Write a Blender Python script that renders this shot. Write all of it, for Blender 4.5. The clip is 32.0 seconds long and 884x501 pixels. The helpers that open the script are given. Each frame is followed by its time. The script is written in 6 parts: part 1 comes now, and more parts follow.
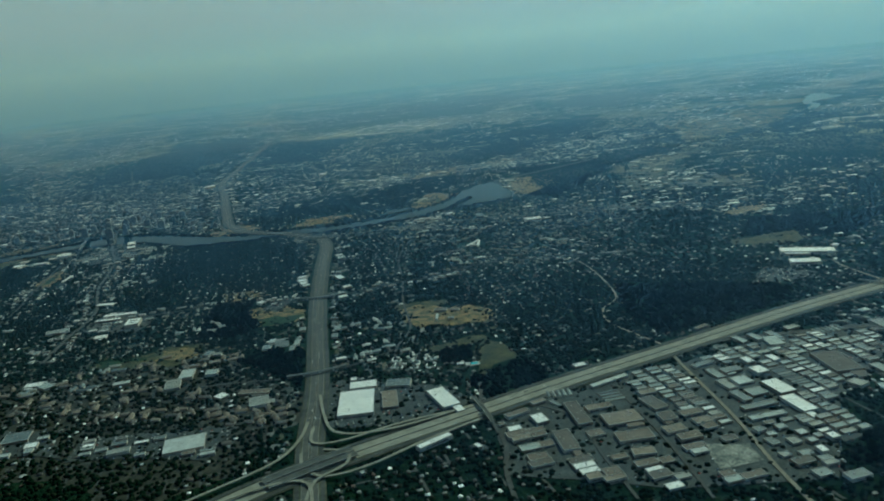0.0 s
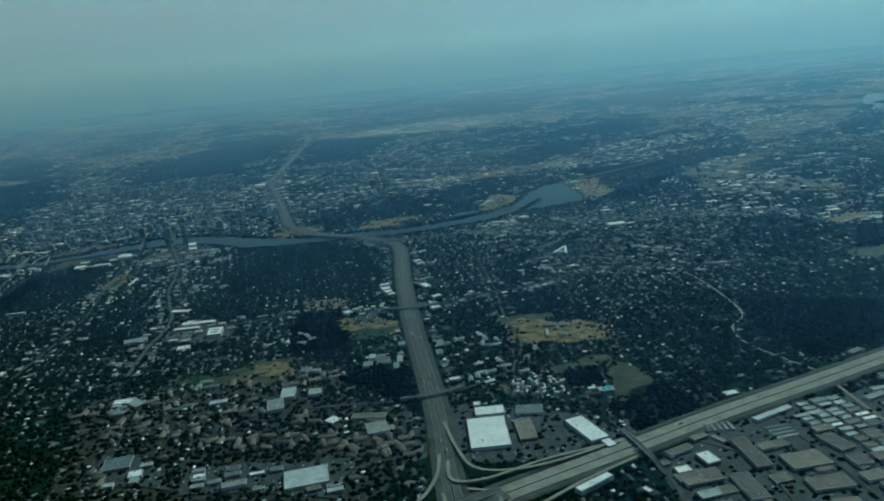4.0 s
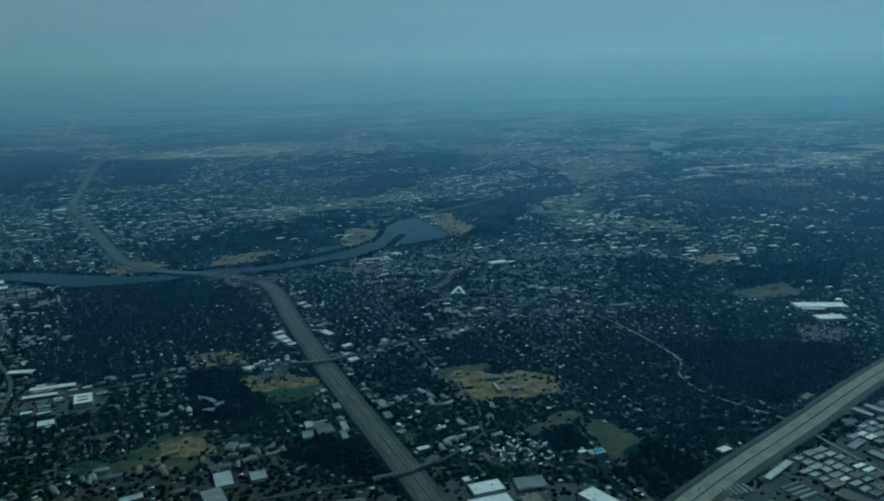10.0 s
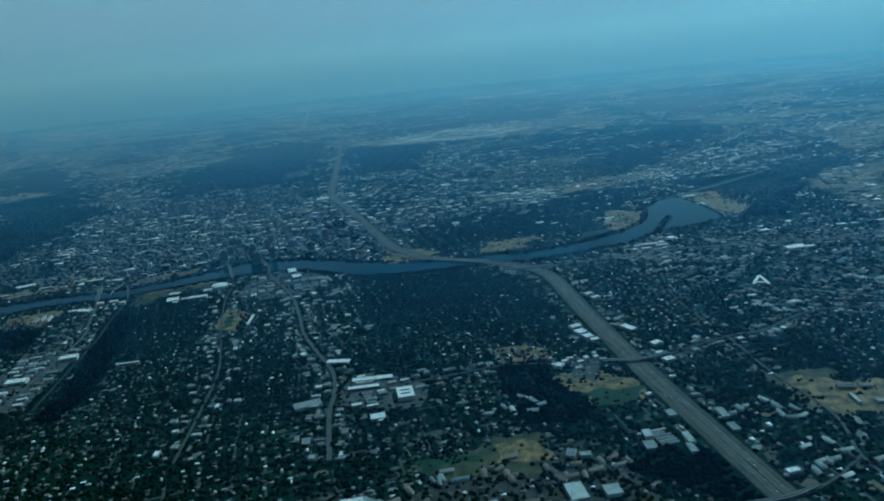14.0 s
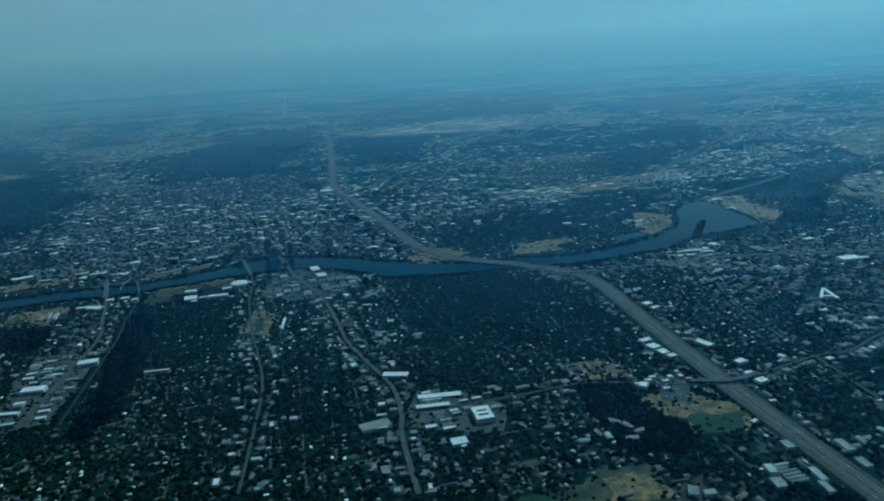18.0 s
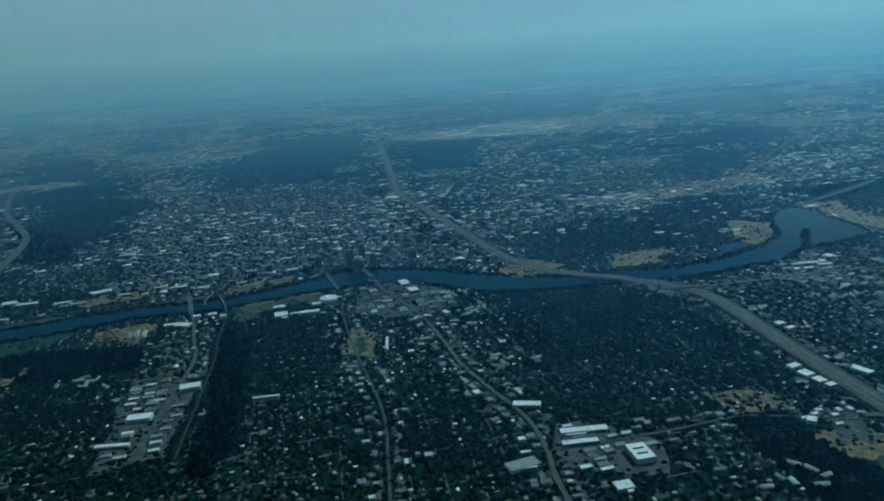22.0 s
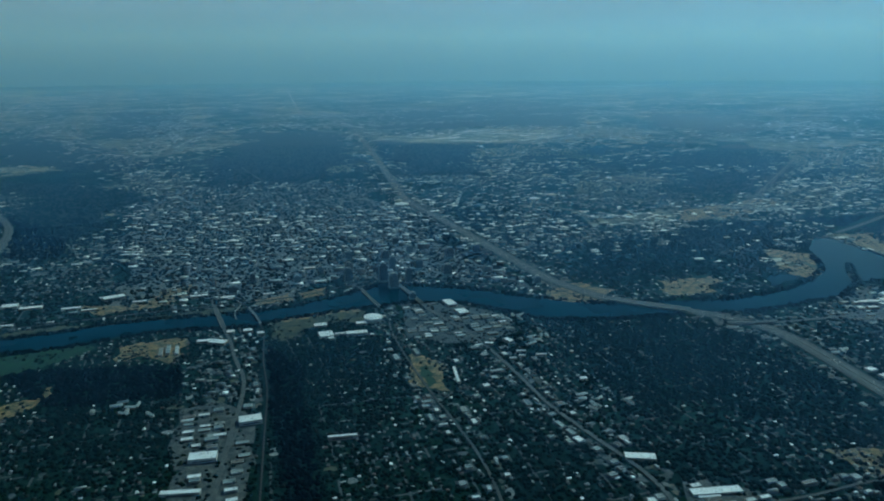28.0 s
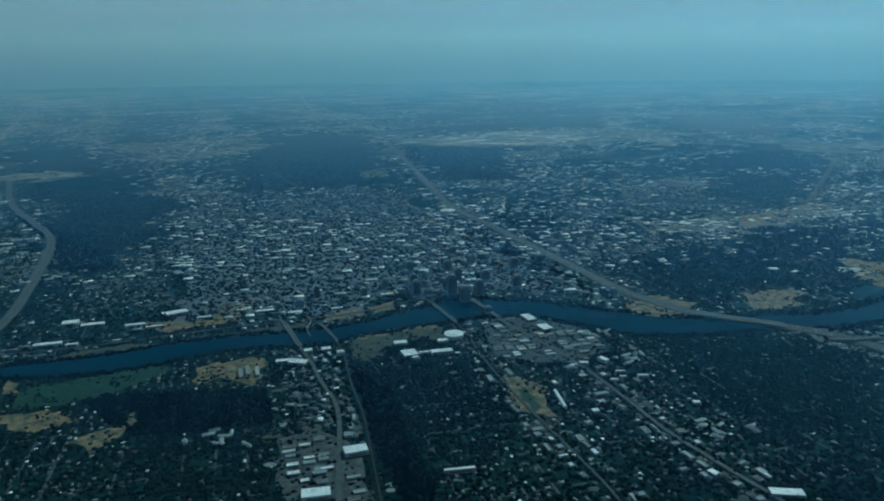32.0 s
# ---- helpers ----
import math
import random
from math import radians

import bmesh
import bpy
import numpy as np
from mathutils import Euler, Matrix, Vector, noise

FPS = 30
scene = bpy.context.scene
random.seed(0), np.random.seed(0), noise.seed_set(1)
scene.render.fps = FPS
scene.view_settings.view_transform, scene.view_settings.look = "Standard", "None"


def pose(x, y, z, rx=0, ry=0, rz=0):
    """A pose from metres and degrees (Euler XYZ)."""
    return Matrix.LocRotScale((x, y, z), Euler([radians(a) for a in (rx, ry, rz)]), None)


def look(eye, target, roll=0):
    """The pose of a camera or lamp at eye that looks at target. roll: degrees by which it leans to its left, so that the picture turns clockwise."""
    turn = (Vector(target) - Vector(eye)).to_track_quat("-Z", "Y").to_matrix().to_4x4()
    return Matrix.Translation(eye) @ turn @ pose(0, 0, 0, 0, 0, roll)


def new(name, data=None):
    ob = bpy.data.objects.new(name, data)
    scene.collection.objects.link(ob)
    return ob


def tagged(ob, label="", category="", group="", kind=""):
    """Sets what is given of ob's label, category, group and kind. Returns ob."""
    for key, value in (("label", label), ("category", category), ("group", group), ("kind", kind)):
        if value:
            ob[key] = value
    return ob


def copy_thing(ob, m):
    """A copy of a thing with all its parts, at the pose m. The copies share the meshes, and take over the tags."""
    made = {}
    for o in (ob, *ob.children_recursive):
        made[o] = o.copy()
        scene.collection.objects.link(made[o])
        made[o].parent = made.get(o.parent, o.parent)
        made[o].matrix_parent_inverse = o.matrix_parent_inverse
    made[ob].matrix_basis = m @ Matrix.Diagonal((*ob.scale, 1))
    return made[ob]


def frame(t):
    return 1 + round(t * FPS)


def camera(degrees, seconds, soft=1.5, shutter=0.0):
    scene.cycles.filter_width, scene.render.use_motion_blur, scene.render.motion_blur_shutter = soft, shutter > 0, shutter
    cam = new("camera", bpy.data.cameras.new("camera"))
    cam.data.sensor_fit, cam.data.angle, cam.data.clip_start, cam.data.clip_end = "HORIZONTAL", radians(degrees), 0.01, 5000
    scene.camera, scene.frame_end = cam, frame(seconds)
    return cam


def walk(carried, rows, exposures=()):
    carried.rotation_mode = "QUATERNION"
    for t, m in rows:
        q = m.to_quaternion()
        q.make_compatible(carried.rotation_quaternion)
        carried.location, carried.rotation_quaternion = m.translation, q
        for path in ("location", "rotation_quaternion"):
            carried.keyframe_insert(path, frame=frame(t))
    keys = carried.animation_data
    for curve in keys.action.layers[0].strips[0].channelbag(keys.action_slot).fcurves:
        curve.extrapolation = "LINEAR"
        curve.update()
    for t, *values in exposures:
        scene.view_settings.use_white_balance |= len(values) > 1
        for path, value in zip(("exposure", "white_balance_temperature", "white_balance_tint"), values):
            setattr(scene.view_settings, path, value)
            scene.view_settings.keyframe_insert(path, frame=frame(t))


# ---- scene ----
# One unit stands for ten metres of the real town: the view reaches some fifty kilometres.
cam = camera(61.1, 32.0, 1.9)
PATH = [
    (0, (-16.35, -73.89, 93.72), (33.303, 9.649, 70.140), -5.72),
    (0.5, (-18.92, -69.03, 93.92), (27.075, 16.660, 70.655), -6.77),
    (1, (-20.91, -65.15, 94.21), (21.471, 22.460, 71.221), -7.65),
    (1.5, (-23.21, -60.79, 94.44), (17.127, 27.754, 71.349), -7.93),
    (2, (-25.23, -55.91, 94.65), (12.677, 33.596, 71.155), -8.43),
    (2.5, (-27.13, -51.26, 94.79), (10.444, 38.267, 70.871), -7.92),
    (4.5, (-34.72, -34.20, 96.00), (22.627, 44.457, 73.099), -3.35),
    (5, (-36.94, -29.80, 95.97), (33.315, 37.947, 74.185), -0.80),
    (5.5, (-38.68, -24.83, 95.96), (42.849, 29.754, 76.642), 0.73),
    (6, (-40.83, -18.41, 95.95), (48.635, 21.545, 75.958), 3.59),
    (6.5, (-42.87, -13.30, 95.97), (46.179, 26.995, 74.839), 3.97),
    (7, (-44.76, -8.70, 95.95), (44.035, 31.480, 73.577), 3.65),
    (7.5, (-47.10, -3.34, 96.02), (39.340, 40.937, 72.205), 3.13),
    (8, (-48.12, 0.27, 96.18), (34.727, 51.037, 72.539), 1.80),
    (8.5, (-49.93, 4.90, 96.41), (31.143, 58.572, 73.032), 1.66),
    (9, (-52.34, 9.62, 96.72), (26.791, 66.712, 74.840), 1.40),
    (9.5, (-54.99, 14.32, 97.18), (19.238, 77.681, 75.379), -0.02),
    (10, (-58.17, 19.00, 97.77), (12.569, 86.325, 76.233), -1.13),
    (10.5, (-59.91, 22.83, 98.35), (8.175, 92.912, 77.060), -1.19),
    (11, (-62.45, 27.63, 98.92), (3.964, 99.266, 77.509), -0.54),
    (11.5, (-64.74, 32.09, 99.46), (-3.529, 107.943, 77.084), -1.93),
    (12, (-67.05, 36.11, 99.87), (-9.400, 114.467, 76.702), -2.28),
    (12.5, (-69.52, 40.42, 100.32), (-15.166, 120.760, 75.996), -3.49),
    (13, (-71.59, 45.07, 100.83), (-19.744, 127.165, 76.890), -4.72),
    (13.5, (-73.76, 49.55, 101.34), (-24.340, 133.260, 77.858), -5.65),
    (14, (-75.92, 54.28, 101.64), (-26.773, 138.244, 78.525), -5.46),
    (14.5, (-78.35, 59.56, 101.78), (-28.753, 143.339, 78.934), -5.28),
    (16.5, (-86.92, 78.91, 102.95), (-33.017, 159.451, 78.310), -3.09),
    (17, (-89.08, 83.33, 103.15), (-35.130, 163.895, 78.687), -2.97),
    (17.5, (-91.66, 87.93, 103.34), (-38.484, 168.956, 78.698), -3.11),
    (18, (-93.84, 92.58, 103.60), (-41.114, 173.942, 79.096), -3.40),
    (18.5, (-95.88, 96.99, 103.95), (-43.550, 178.574, 79.335), -3.42),
    (19, (-97.77, 101.55, 104.21), (-46.098, 183.514, 79.463), -3.60),
    (19.5, (-99.53, 106.29, 104.45), (-48.351, 188.614, 79.878), -3.76),
    (20, (-101.84, 110.73, 104.71), (-50.987, 193.313, 80.323), -3.94),
    (20.5, (-104.34, 114.92, 105.05), (-53.627, 197.585, 80.667), -3.95),
    (21, (-106.66, 119.21, 105.37), (-55.814, 201.771, 80.925), -3.76),
    (21.5, (-108.58, 122.98, 105.66), (-58.475, 206.121, 81.638), -4.11),
    (22, (-110.64, 127.54, 106.08), (-61.091, 211.016, 82.066), -4.07),
    (22.5, (-113.26, 131.58, 106.46), (-64.929, 216.026, 83.395), -4.68),
    (23, (-115.52, 135.97, 106.75), (-67.203, 220.415, 83.627), -4.57),
    (23.5, (-117.95, 139.88, 107.04), (-68.104, 223.386, 83.749), -3.76),
    (24, (-120.41, 144.44, 107.33), (-69.258, 227.240, 84.333), -3.32),
    (24.5, (-122.61, 148.37, 107.58), (-72.367, 231.563, 84.027), -3.33),
    (25, (-124.88, 152.68, 107.85), (-75.286, 236.103, 83.752), -3.49),
    (25.5, (-126.91, 156.68, 108.09), (-77.314, 239.968, 83.522), -3.61),
    (27.5, (-135.33, 170.57, 110.80), (-80.315, 250.158, 85.522), -0.64),
    (28, (-137.22, 174.40, 111.00), (-82.094, 254.222, 86.712), -0.38),
    (28.5, (-139.39, 178.51, 111.21), (-82.606, 257.315, 87.430), 0.08),
    (29, (-141.16, 182.59, 111.47), (-81.748, 259.164, 86.857), 0.72),
    (29.5, (-143.57, 186.47, 111.53), (-75.553, 255.464, 86.757), 3.75),
    (30, (-146.95, 191.71, 111.86), (-76.629, 257.836, 85.749), 4.74),
    (30.5, (-149.77, 195.87, 112.18), (-83.989, 266.988, 87.385), 2.61),
    (31, (-151.41, 199.02, 112.58), (-94.386, 277.510, 88.336), -0.13),
    (31.5, (-153.62, 202.98, 112.84), (-98.477, 282.744, 88.400), -0.57),
    (32, (-156.25, 206.84, 112.98), (-101.490, 286.933, 88.769), -0.62),
]
walk(cam, [(t, look(eye, target, roll)) for t, eye, target, roll in PATH],
     [(0, -0.14, 5370, -24), (2.5, -0.22, 5000, -22), (5, -0.27, 4650, -22), (6, -0.44, 4400, -22), (8, -0.72, 4030, -22), (9, -0.80, 4200, -22), (10, -0.74, 4400, -22), (11, -0.62, 4250, -22), (12, -0.60, 4170, -22), (13, -0.34, 4040, -22),
      (18, -0.37, 4050, -22), (20, -0.38, 4200, -21), (24, -0.38, 4390, -20), (28, -0.38, 4410, -20), (30, -0.43, 4120, -20), (32, -0.40, 4370, -20)])

# ---- sky, sun, haze ----
SUN_AZ, SUN_EL = 70.0, 37.0
world = bpy.data.worlds.new("sky")
scene.world = world
world.use_nodes = True
sky = world.node_tree.nodes.new("ShaderNodeTexSky")
sky.sky_type = 'NISHITA'
sky.sun_disc = False
sky.sun_elevation, sky.sun_rotation = radians(SUN_EL), radians(SUN_AZ)
sky.air_density, sky.dust_density, sky.ozone_density, sky.altitude = 1.2, 0.3, 3.0, 1000
world.node_tree.links.new(sky.outputs[0], world.node_tree.nodes["Background"].inputs[0])
world.node_tree.nodes["Background"].inputs[1].default_value = 0.05
sun = new("sun", bpy.data.lights.new("sun", "SUN"))
sun.data.energy, sun.data.angle, sun.data.color = 3.7, radians(0.6), (1.0, 0.98, 0.84)
sun.matrix_world = look((0, 0, 0), (-math.sin(radians(SUN_AZ)) * math.cos(radians(SUN_EL)),
                                    -math.cos(radians(SUN_AZ)) * math.cos(radians(SUN_EL)), -math.sin(radians(SUN_EL))))


# ---- materials ----
def shader(name, rough=0.9, metal=0.0, spec=0.3):
    m = bpy.data.materials.new(name)
    m.use_nodes = True
    b = m.node_tree.nodes["Principled BSDF"]
    b.inputs["Roughness"].default_value = rough
    b.inputs["Metallic"].default_value = metal
    b.inputs["Specular IOR Level"].default_value = spec
    return m, m.node_tree, b


def node(nt, kind, **sockets):
    n = nt.nodes.new(kind)
    for key, value in sockets.items():
        n.inputs[key.replace("_", " ")].default_value = value
    return n


def noise_of(nt, scale, detail=3.0, rough=0.6):
    co = nt.nodes.new("ShaderNodeNewGeometry")
    n = node(nt, "ShaderNodeTexNoise", Scale=scale, Detail=detail, Roughness=rough)
    nt.links.new(co.outputs["Position"], n.inputs["Vector"])
    return n.outputs["Fac"]


def ramp(nt, fac, stops, constant=False):
    r = nt.nodes.new("ShaderNodeValToRGB")
    r.color_ramp.interpolation = 'CONSTANT' if constant else 'LINEAR'
    e = r.color_ramp.elements
    while len(e) < len(stops):
        e.new(0.5)
    for el, (p, c) in zip(e, stops):
        el.position, el.color = p, (*c, 1) if len(c) == 3 else c
    nt.links.new(fac, r.inputs["Fac"])
    return r.outputs["Color"]


def mix(nt, fac, a, b, mode='MIX'):
    n = nt.nodes.new("ShaderNodeMix")
    n.data_type, n.blend_type = 'RGBA', mode
    for sock, v in ((n.inputs[0], fac), (n.inputs[6], a), (n.inputs[7], b)):
        if isinstance(v, (int, float)):
            sock.default_value = v
        elif isinstance(v, tuple):
            sock.default_value = (*v, 1)
        else:
            nt.links.new(v, sock)
    return n.outputs[2]


def bump(nt, b, height, strength, distance):
    n = node(nt, "ShaderNodeBump", Strength=strength, Distance=distance)
    nt.links.new(height, n.inputs["Height"])
    nt.links.new(n.outputs[0], b.inputs["Normal"])


def surface(name, light, dark, scale, rough=0.9, spec=0.15, wear=0.05, relief=0.0, spread=0.2):
    """A surface that wanders between two colours at two scales."""
    m, nt, b = shader(name, rough, 0, spec)
    c = ramp(nt, noise_of(nt, scale), [(0.5 - spread, dark), (0.5 + spread, light)])
    c2 = ramp(nt, noise_of(nt, scale * 7, 2), [(0.35, (1 - wear * 4,) * 3), (0.6, (1, 1, 1))])
    nt.links.new(mix(nt, 1.0, c, c2, 'MULTIPLY'), b.inputs["Base Color"])
    if relief:
        bump(nt, b, noise_of(nt, scale * 7, 2), 0.6, relief)
    return m


def by_island(name, stops, rough=0.8, per_object=False, scale=2.0, wear=0.12, spec=0.3):
    """Each piece takes its own colour from the list; dirt and weathering wander over it."""
    m, nt, b = shader(name, rough, 0, spec)
    if per_object:
        r = nt.nodes.new("ShaderNodeObjectInfo").outputs["Random"]
    else:
        r = nt.nodes.new("ShaderNodeNewGeometry").outputs["Random Per Island"]
    c = ramp(nt, r, stops, True)
    d = ramp(nt, noise_of(nt, scale, 3), [(0.3, (1 - wear * 3,) * 3), (0.65, (1, 1, 1))])
    nt.links.new(mix(nt, 1.0, c, d, 'MULTIPLY'), b.inputs["Base Color"])
    return m


def ground_material():
    """Oak and cedar country; far off a patchwork of woods, pastures, bare lots and the pale flecks of suburbs."""
    m, nt, b = shader("wooded_plain", 1.0, 0, 0.0)
    trees = ramp(nt, noise_of(nt, 0.5, 4), [(0.35, (0.006, 0.017, 0.010)), (0.55, (0.011, 0.026, 0.014)), (0.78, (0.026, 0.040, 0.022))])
    land = ramp(nt, noise_of(nt, 0.018, 5), [(0.3, (0.55, 0.6, 0.6)), (0.5, (1, 1, 1)), (0.72, (1.6, 1.5, 1.3))])
    col = mix(nt, 1.0, trees, land, 'MULTIPLY')
    geo = nt.nodes.new("ShaderNodeNewGeometry")
    warp = node(nt, "ShaderNodeTexNoise", Scale=0.03, Detail=4.0, Roughness=0.65)
    nt.links.new(geo.outputs["Position"], warp.inputs["Vector"])
    push = node(nt, "ShaderNodeVectorMath")
    push.operation = 'MULTIPLY_ADD'
    push.inputs[1].default_value = (60, 60, 0)
    nt.links.new(warp.outputs["Color"], push.inputs[0])
    nt.links.new(geo.outputs["Position"], push.inputs[2])
    away = node(nt, "ShaderNodeVectorMath")
    away.operation = 'DISTANCE'
    away.inputs[1].default_value = (60, 250, 0)
    nt.links.new(geo.outputs["Position"], away.inputs[0])
    rural = node(nt, "ShaderNodeMapRange", From_Min=400.0, From_Max=640.0)
    nt.links.new(away.outputs["Value"], rural.inputs["Value"])
    settled = ramp(nt, noise_of(nt, 0.0042, 4, 0.65), [(0.44, (0, 0, 0)), (0.56, (1, 1, 1))])
    for scale, start, tones in (
            (0.012, 0.68, ((0.06, 0.075, 0.045), (0.17, 0.175, 0.12), (0.3, 0.29, 0.21))),
            (0.038, 0.58, ((0.035, 0.05, 0.032), (0.10, 0.11, 0.09), (0.22, 0.23, 0.2))),
            (0.11, 0.66, ((0.03, 0.045, 0.035), (0.10, 0.115, 0.105), (0.26, 0.275, 0.255)))):
        cells = node(nt, "ShaderNodeTexVoronoi", Scale=scale, Randomness=1.0)
        nt.links.new(push.outputs[0], cells.inputs["Vector"])
        sep = nt.nodes.new("ShaderNodeSeparateColor")
        nt.links.new(cells.outputs["Color"], sep.inputs[0])
        open_land = ramp(nt, sep.outputs[0], [(0.0, (0, 0, 0)), (start, (0, 0, 0)), (start + 0.04, (1, 1, 1)), (1.0, (1, 1, 1))])
        tone = ramp(nt, sep.outputs[1], [(0.0, tones[0]), (0.55, tones[1]), (1.0, tones[2])])
        where = mix(nt, 1.0, open_land, rural.outputs[0], 'MULTIPLY')
        if scale > 0.02:
            where = mix(nt, 1.0, where, settled, 'MULTIPLY')
        col = mix(nt, where, col, tone)
    flecks = node(nt, "ShaderNodeTexVoronoi", Scale=0.3, Randomness=1.0)
    nt.links.new(geo.outputs["Position"], flecks.inputs["Vector"])
    near = ramp(nt, flecks.outputs["Distance"], [(0.0, (1, 1, 1)), (0.16, (1, 1, 1)), (0.22, (0, 0, 0))])
    town = mix(nt, 1.0, settled, rural.outputs[0], 'MULTIPLY')
    col = mix(nt, mix(nt, 1.0, near, town, 'MULTIPLY'), col, (0.42, 0.43, 0.41))
    nt.links.new(col, b.inputs["Base Color"])
    bump(nt, b, noise_of(nt, 0.7, 3), 1.0, 0.8)
    return m


def water_material():
    m, nt, b = shader("river_water", 0.1, 0, 0.015)
    nt.links.new(ramp(nt, noise_of(nt, 0.03), [(0.3, (0.0006, 0.012, 0.020)), (0.7, (0.001, 0.022, 0.034))]), b.inputs["Base Color"])
    bump(nt, b, noise_of(nt, 1.2, 3), 0.06, 0.02)
    return m


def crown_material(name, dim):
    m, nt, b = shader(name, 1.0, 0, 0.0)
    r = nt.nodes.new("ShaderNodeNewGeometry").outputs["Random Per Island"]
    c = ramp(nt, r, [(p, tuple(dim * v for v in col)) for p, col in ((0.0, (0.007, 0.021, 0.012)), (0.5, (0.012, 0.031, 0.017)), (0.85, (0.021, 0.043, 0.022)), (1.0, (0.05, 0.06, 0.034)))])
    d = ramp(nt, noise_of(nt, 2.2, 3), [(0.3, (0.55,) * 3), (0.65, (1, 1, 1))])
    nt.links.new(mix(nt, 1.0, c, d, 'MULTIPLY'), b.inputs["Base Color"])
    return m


def facade_material(name, glass, frame_col, across, up):
    """Rows of windows between spandrels, for towers that stay far off."""
    m, nt, b = shader(name, 0.35, 0, 0.5)
    co = nt.nodes.new("ShaderNodeTexCoord")
    br = node(nt, "ShaderNodeTexBrick", Scale=1.0, Mortar_Size=0.09, Brick_Width=across, Row_Height=up)
    br.offset = 0.0
    br.inputs["Color1"].default_value = (*glass, 1)
    br.inputs["Color2"].default_value = (*(g * 1.5 for g in glass), 1)
    br.inputs["Mortar"].default_value = (*frame_col, 1)
    rot = node(nt, "ShaderNodeMapping", Rotation=(radians(90), 0, radians(35)))
    nt.links.new(co.outputs["Object"], rot.inputs["Vector"])
    nt.links.new(rot.outputs[0], br.inputs["Vector"])
    nt.links.new(br.outputs["Color"], b.inputs["Base Color"])
    return m


M_GROUND = ground_material()
M_WATER = water_material()
M_CROWN = crown_material("oak_crowns", 0.52)
M_PASTURE = surface("patchy_pasture", (0.17, 0.175, 0.115), (0.016, 0.028, 0.018), 0.06, wear=0.14, spread=0.12)
M_EARTH = surface("trodden_earth", (0.06, 0.06, 0.046), (0.016, 0.024, 0.016), 0.35, wear=0.1)
# same crowns darkened: the shade inside dense woods is put into their colour
M_SHADED_CROWN = crown_material("shaded_wood_crowns", 0.12)
# near-black floor: the shade among the trees is painted into it
M_SHADED_FLOOR = surface("shaded_wood_floor", (0.011, 0.02, 0.013), (0.003, 0.008, 0.006), 0.05, spread=0.16)
M_YARD = surface("pale_gravel_yard", (0.36, 0.37, 0.33), (0.12, 0.135, 0.12), 0.22, wear=0.16, spread=0.16)
M_CONCRETE = surface("pale_highway_concrete", (0.29, 0.285, 0.235), (0.18, 0.18, 0.148), 0.25)
M_OLD_CONCRETE = surface("worn_interstate_concrete", (0.105, 0.11, 0.1), (0.065, 0.069, 0.062), 0.25)
M_ASPHALT = surface("worn_asphalt", (0.16, 0.175, 0.172), (0.05, 0.062, 0.06), 0.12, wear=0.1)
M_STREET = surface("street_asphalt", (0.075, 0.08, 0.074), (0.04, 0.044, 0.042), 0.2)
M_AVENUE = surface("avenue_asphalt", (0.1, 0.108, 0.102), (0.055, 0.061, 0.057), 0.3)
M_LANE = surface("pale_lane", (0.24, 0.22, 0.17), (0.16, 0.15, 0.12), 0.3)
M_VERGE = surface("dry_verge", (0.105, 0.108, 0.07), (0.042, 0.054, 0.032), 0.2, wear=0.12, relief=0.1, spread=0.14)
M_LOT = surface("parking_asphalt", (0.085, 0.1, 0.097), (0.034, 0.043, 0.042), 0.3, wear=0.12)
M_FIELD = {"tan": surface("dry_grass", (0.29, 0.215, 0.1), (0.06, 0.07, 0.033), 0.3, wear=0.15, relief=0.1, spread=0.13),
           "olive": surface("meadow_grass", (0.085, 0.088, 0.04), (0.022, 0.036, 0.018), 0.2, wear=0.12, relief=0.1, spread=0.14),
           "green": surface("watered_grass", (0.026, 0.066, 0.022), (0.012, 0.032, 0.014), 0.2, wear=0.1, relief=0.1)}
M_WHITE_ROOF = surface("white_membrane_roof", (0.82, 0.82, 0.8), (0.66, 0.66, 0.64), 0.25, 0.6, wear=0.05)
M_GREY_ROOF = by_island("gravel_and_metal_roof", [(0.0, (0.2, 0.235, 0.235)), (0.3, (0.29, 0.33, 0.32)), (0.55, (0.12, 0.15, 0.16)), (0.75, (0.24, 0.25, 0.23)), (0.9, (0.43, 0.46, 0.45))], 0.7, True, 0.4)
M_BROWN_ROOF = by_island("ballasted_brown_roof", [(0.0, (0.15, 0.13, 0.105)), (0.4, (0.2, 0.175, 0.14)), (0.7, (0.105, 0.1, 0.09))], 0.9, True, 0.4)
M_WALL = by_island("painted_masonry", [(0.0, (0.42, 0.38, 0.32)), (0.3, (0.5, 0.48, 0.44)), (0.6, (0.3, 0.25, 0.2)), (0.85, (0.6, 0.58, 0.54))], 0.85, True, 0.8)
M_TRIM = surface("pale_parapet", (0.42, 0.43, 0.41), (0.27, 0.28, 0.27), 0.6)
M_UNIT = surface("galvanised_unit", (0.5, 0.5, 0.5), (0.34, 0.34, 0.34), 1.5, 0.5)
M_SHINGLE = by_island("house_roofs", [(0.0, (0.045, 0.046, 0.045)), (0.22, (0.08, 0.083, 0.08)), (0.42, (0.13, 0.135, 0.13)), (0.56, (0.1, 0.072, 0.058)), (0.64, (0.2, 0.215, 0.21)), (0.79, (0.34, 0.36, 0.35)), (0.9, (0.6, 0.62, 0.6)), (0.955, (0.93, 0.93, 0.91))], 0.8, False, 3.0)
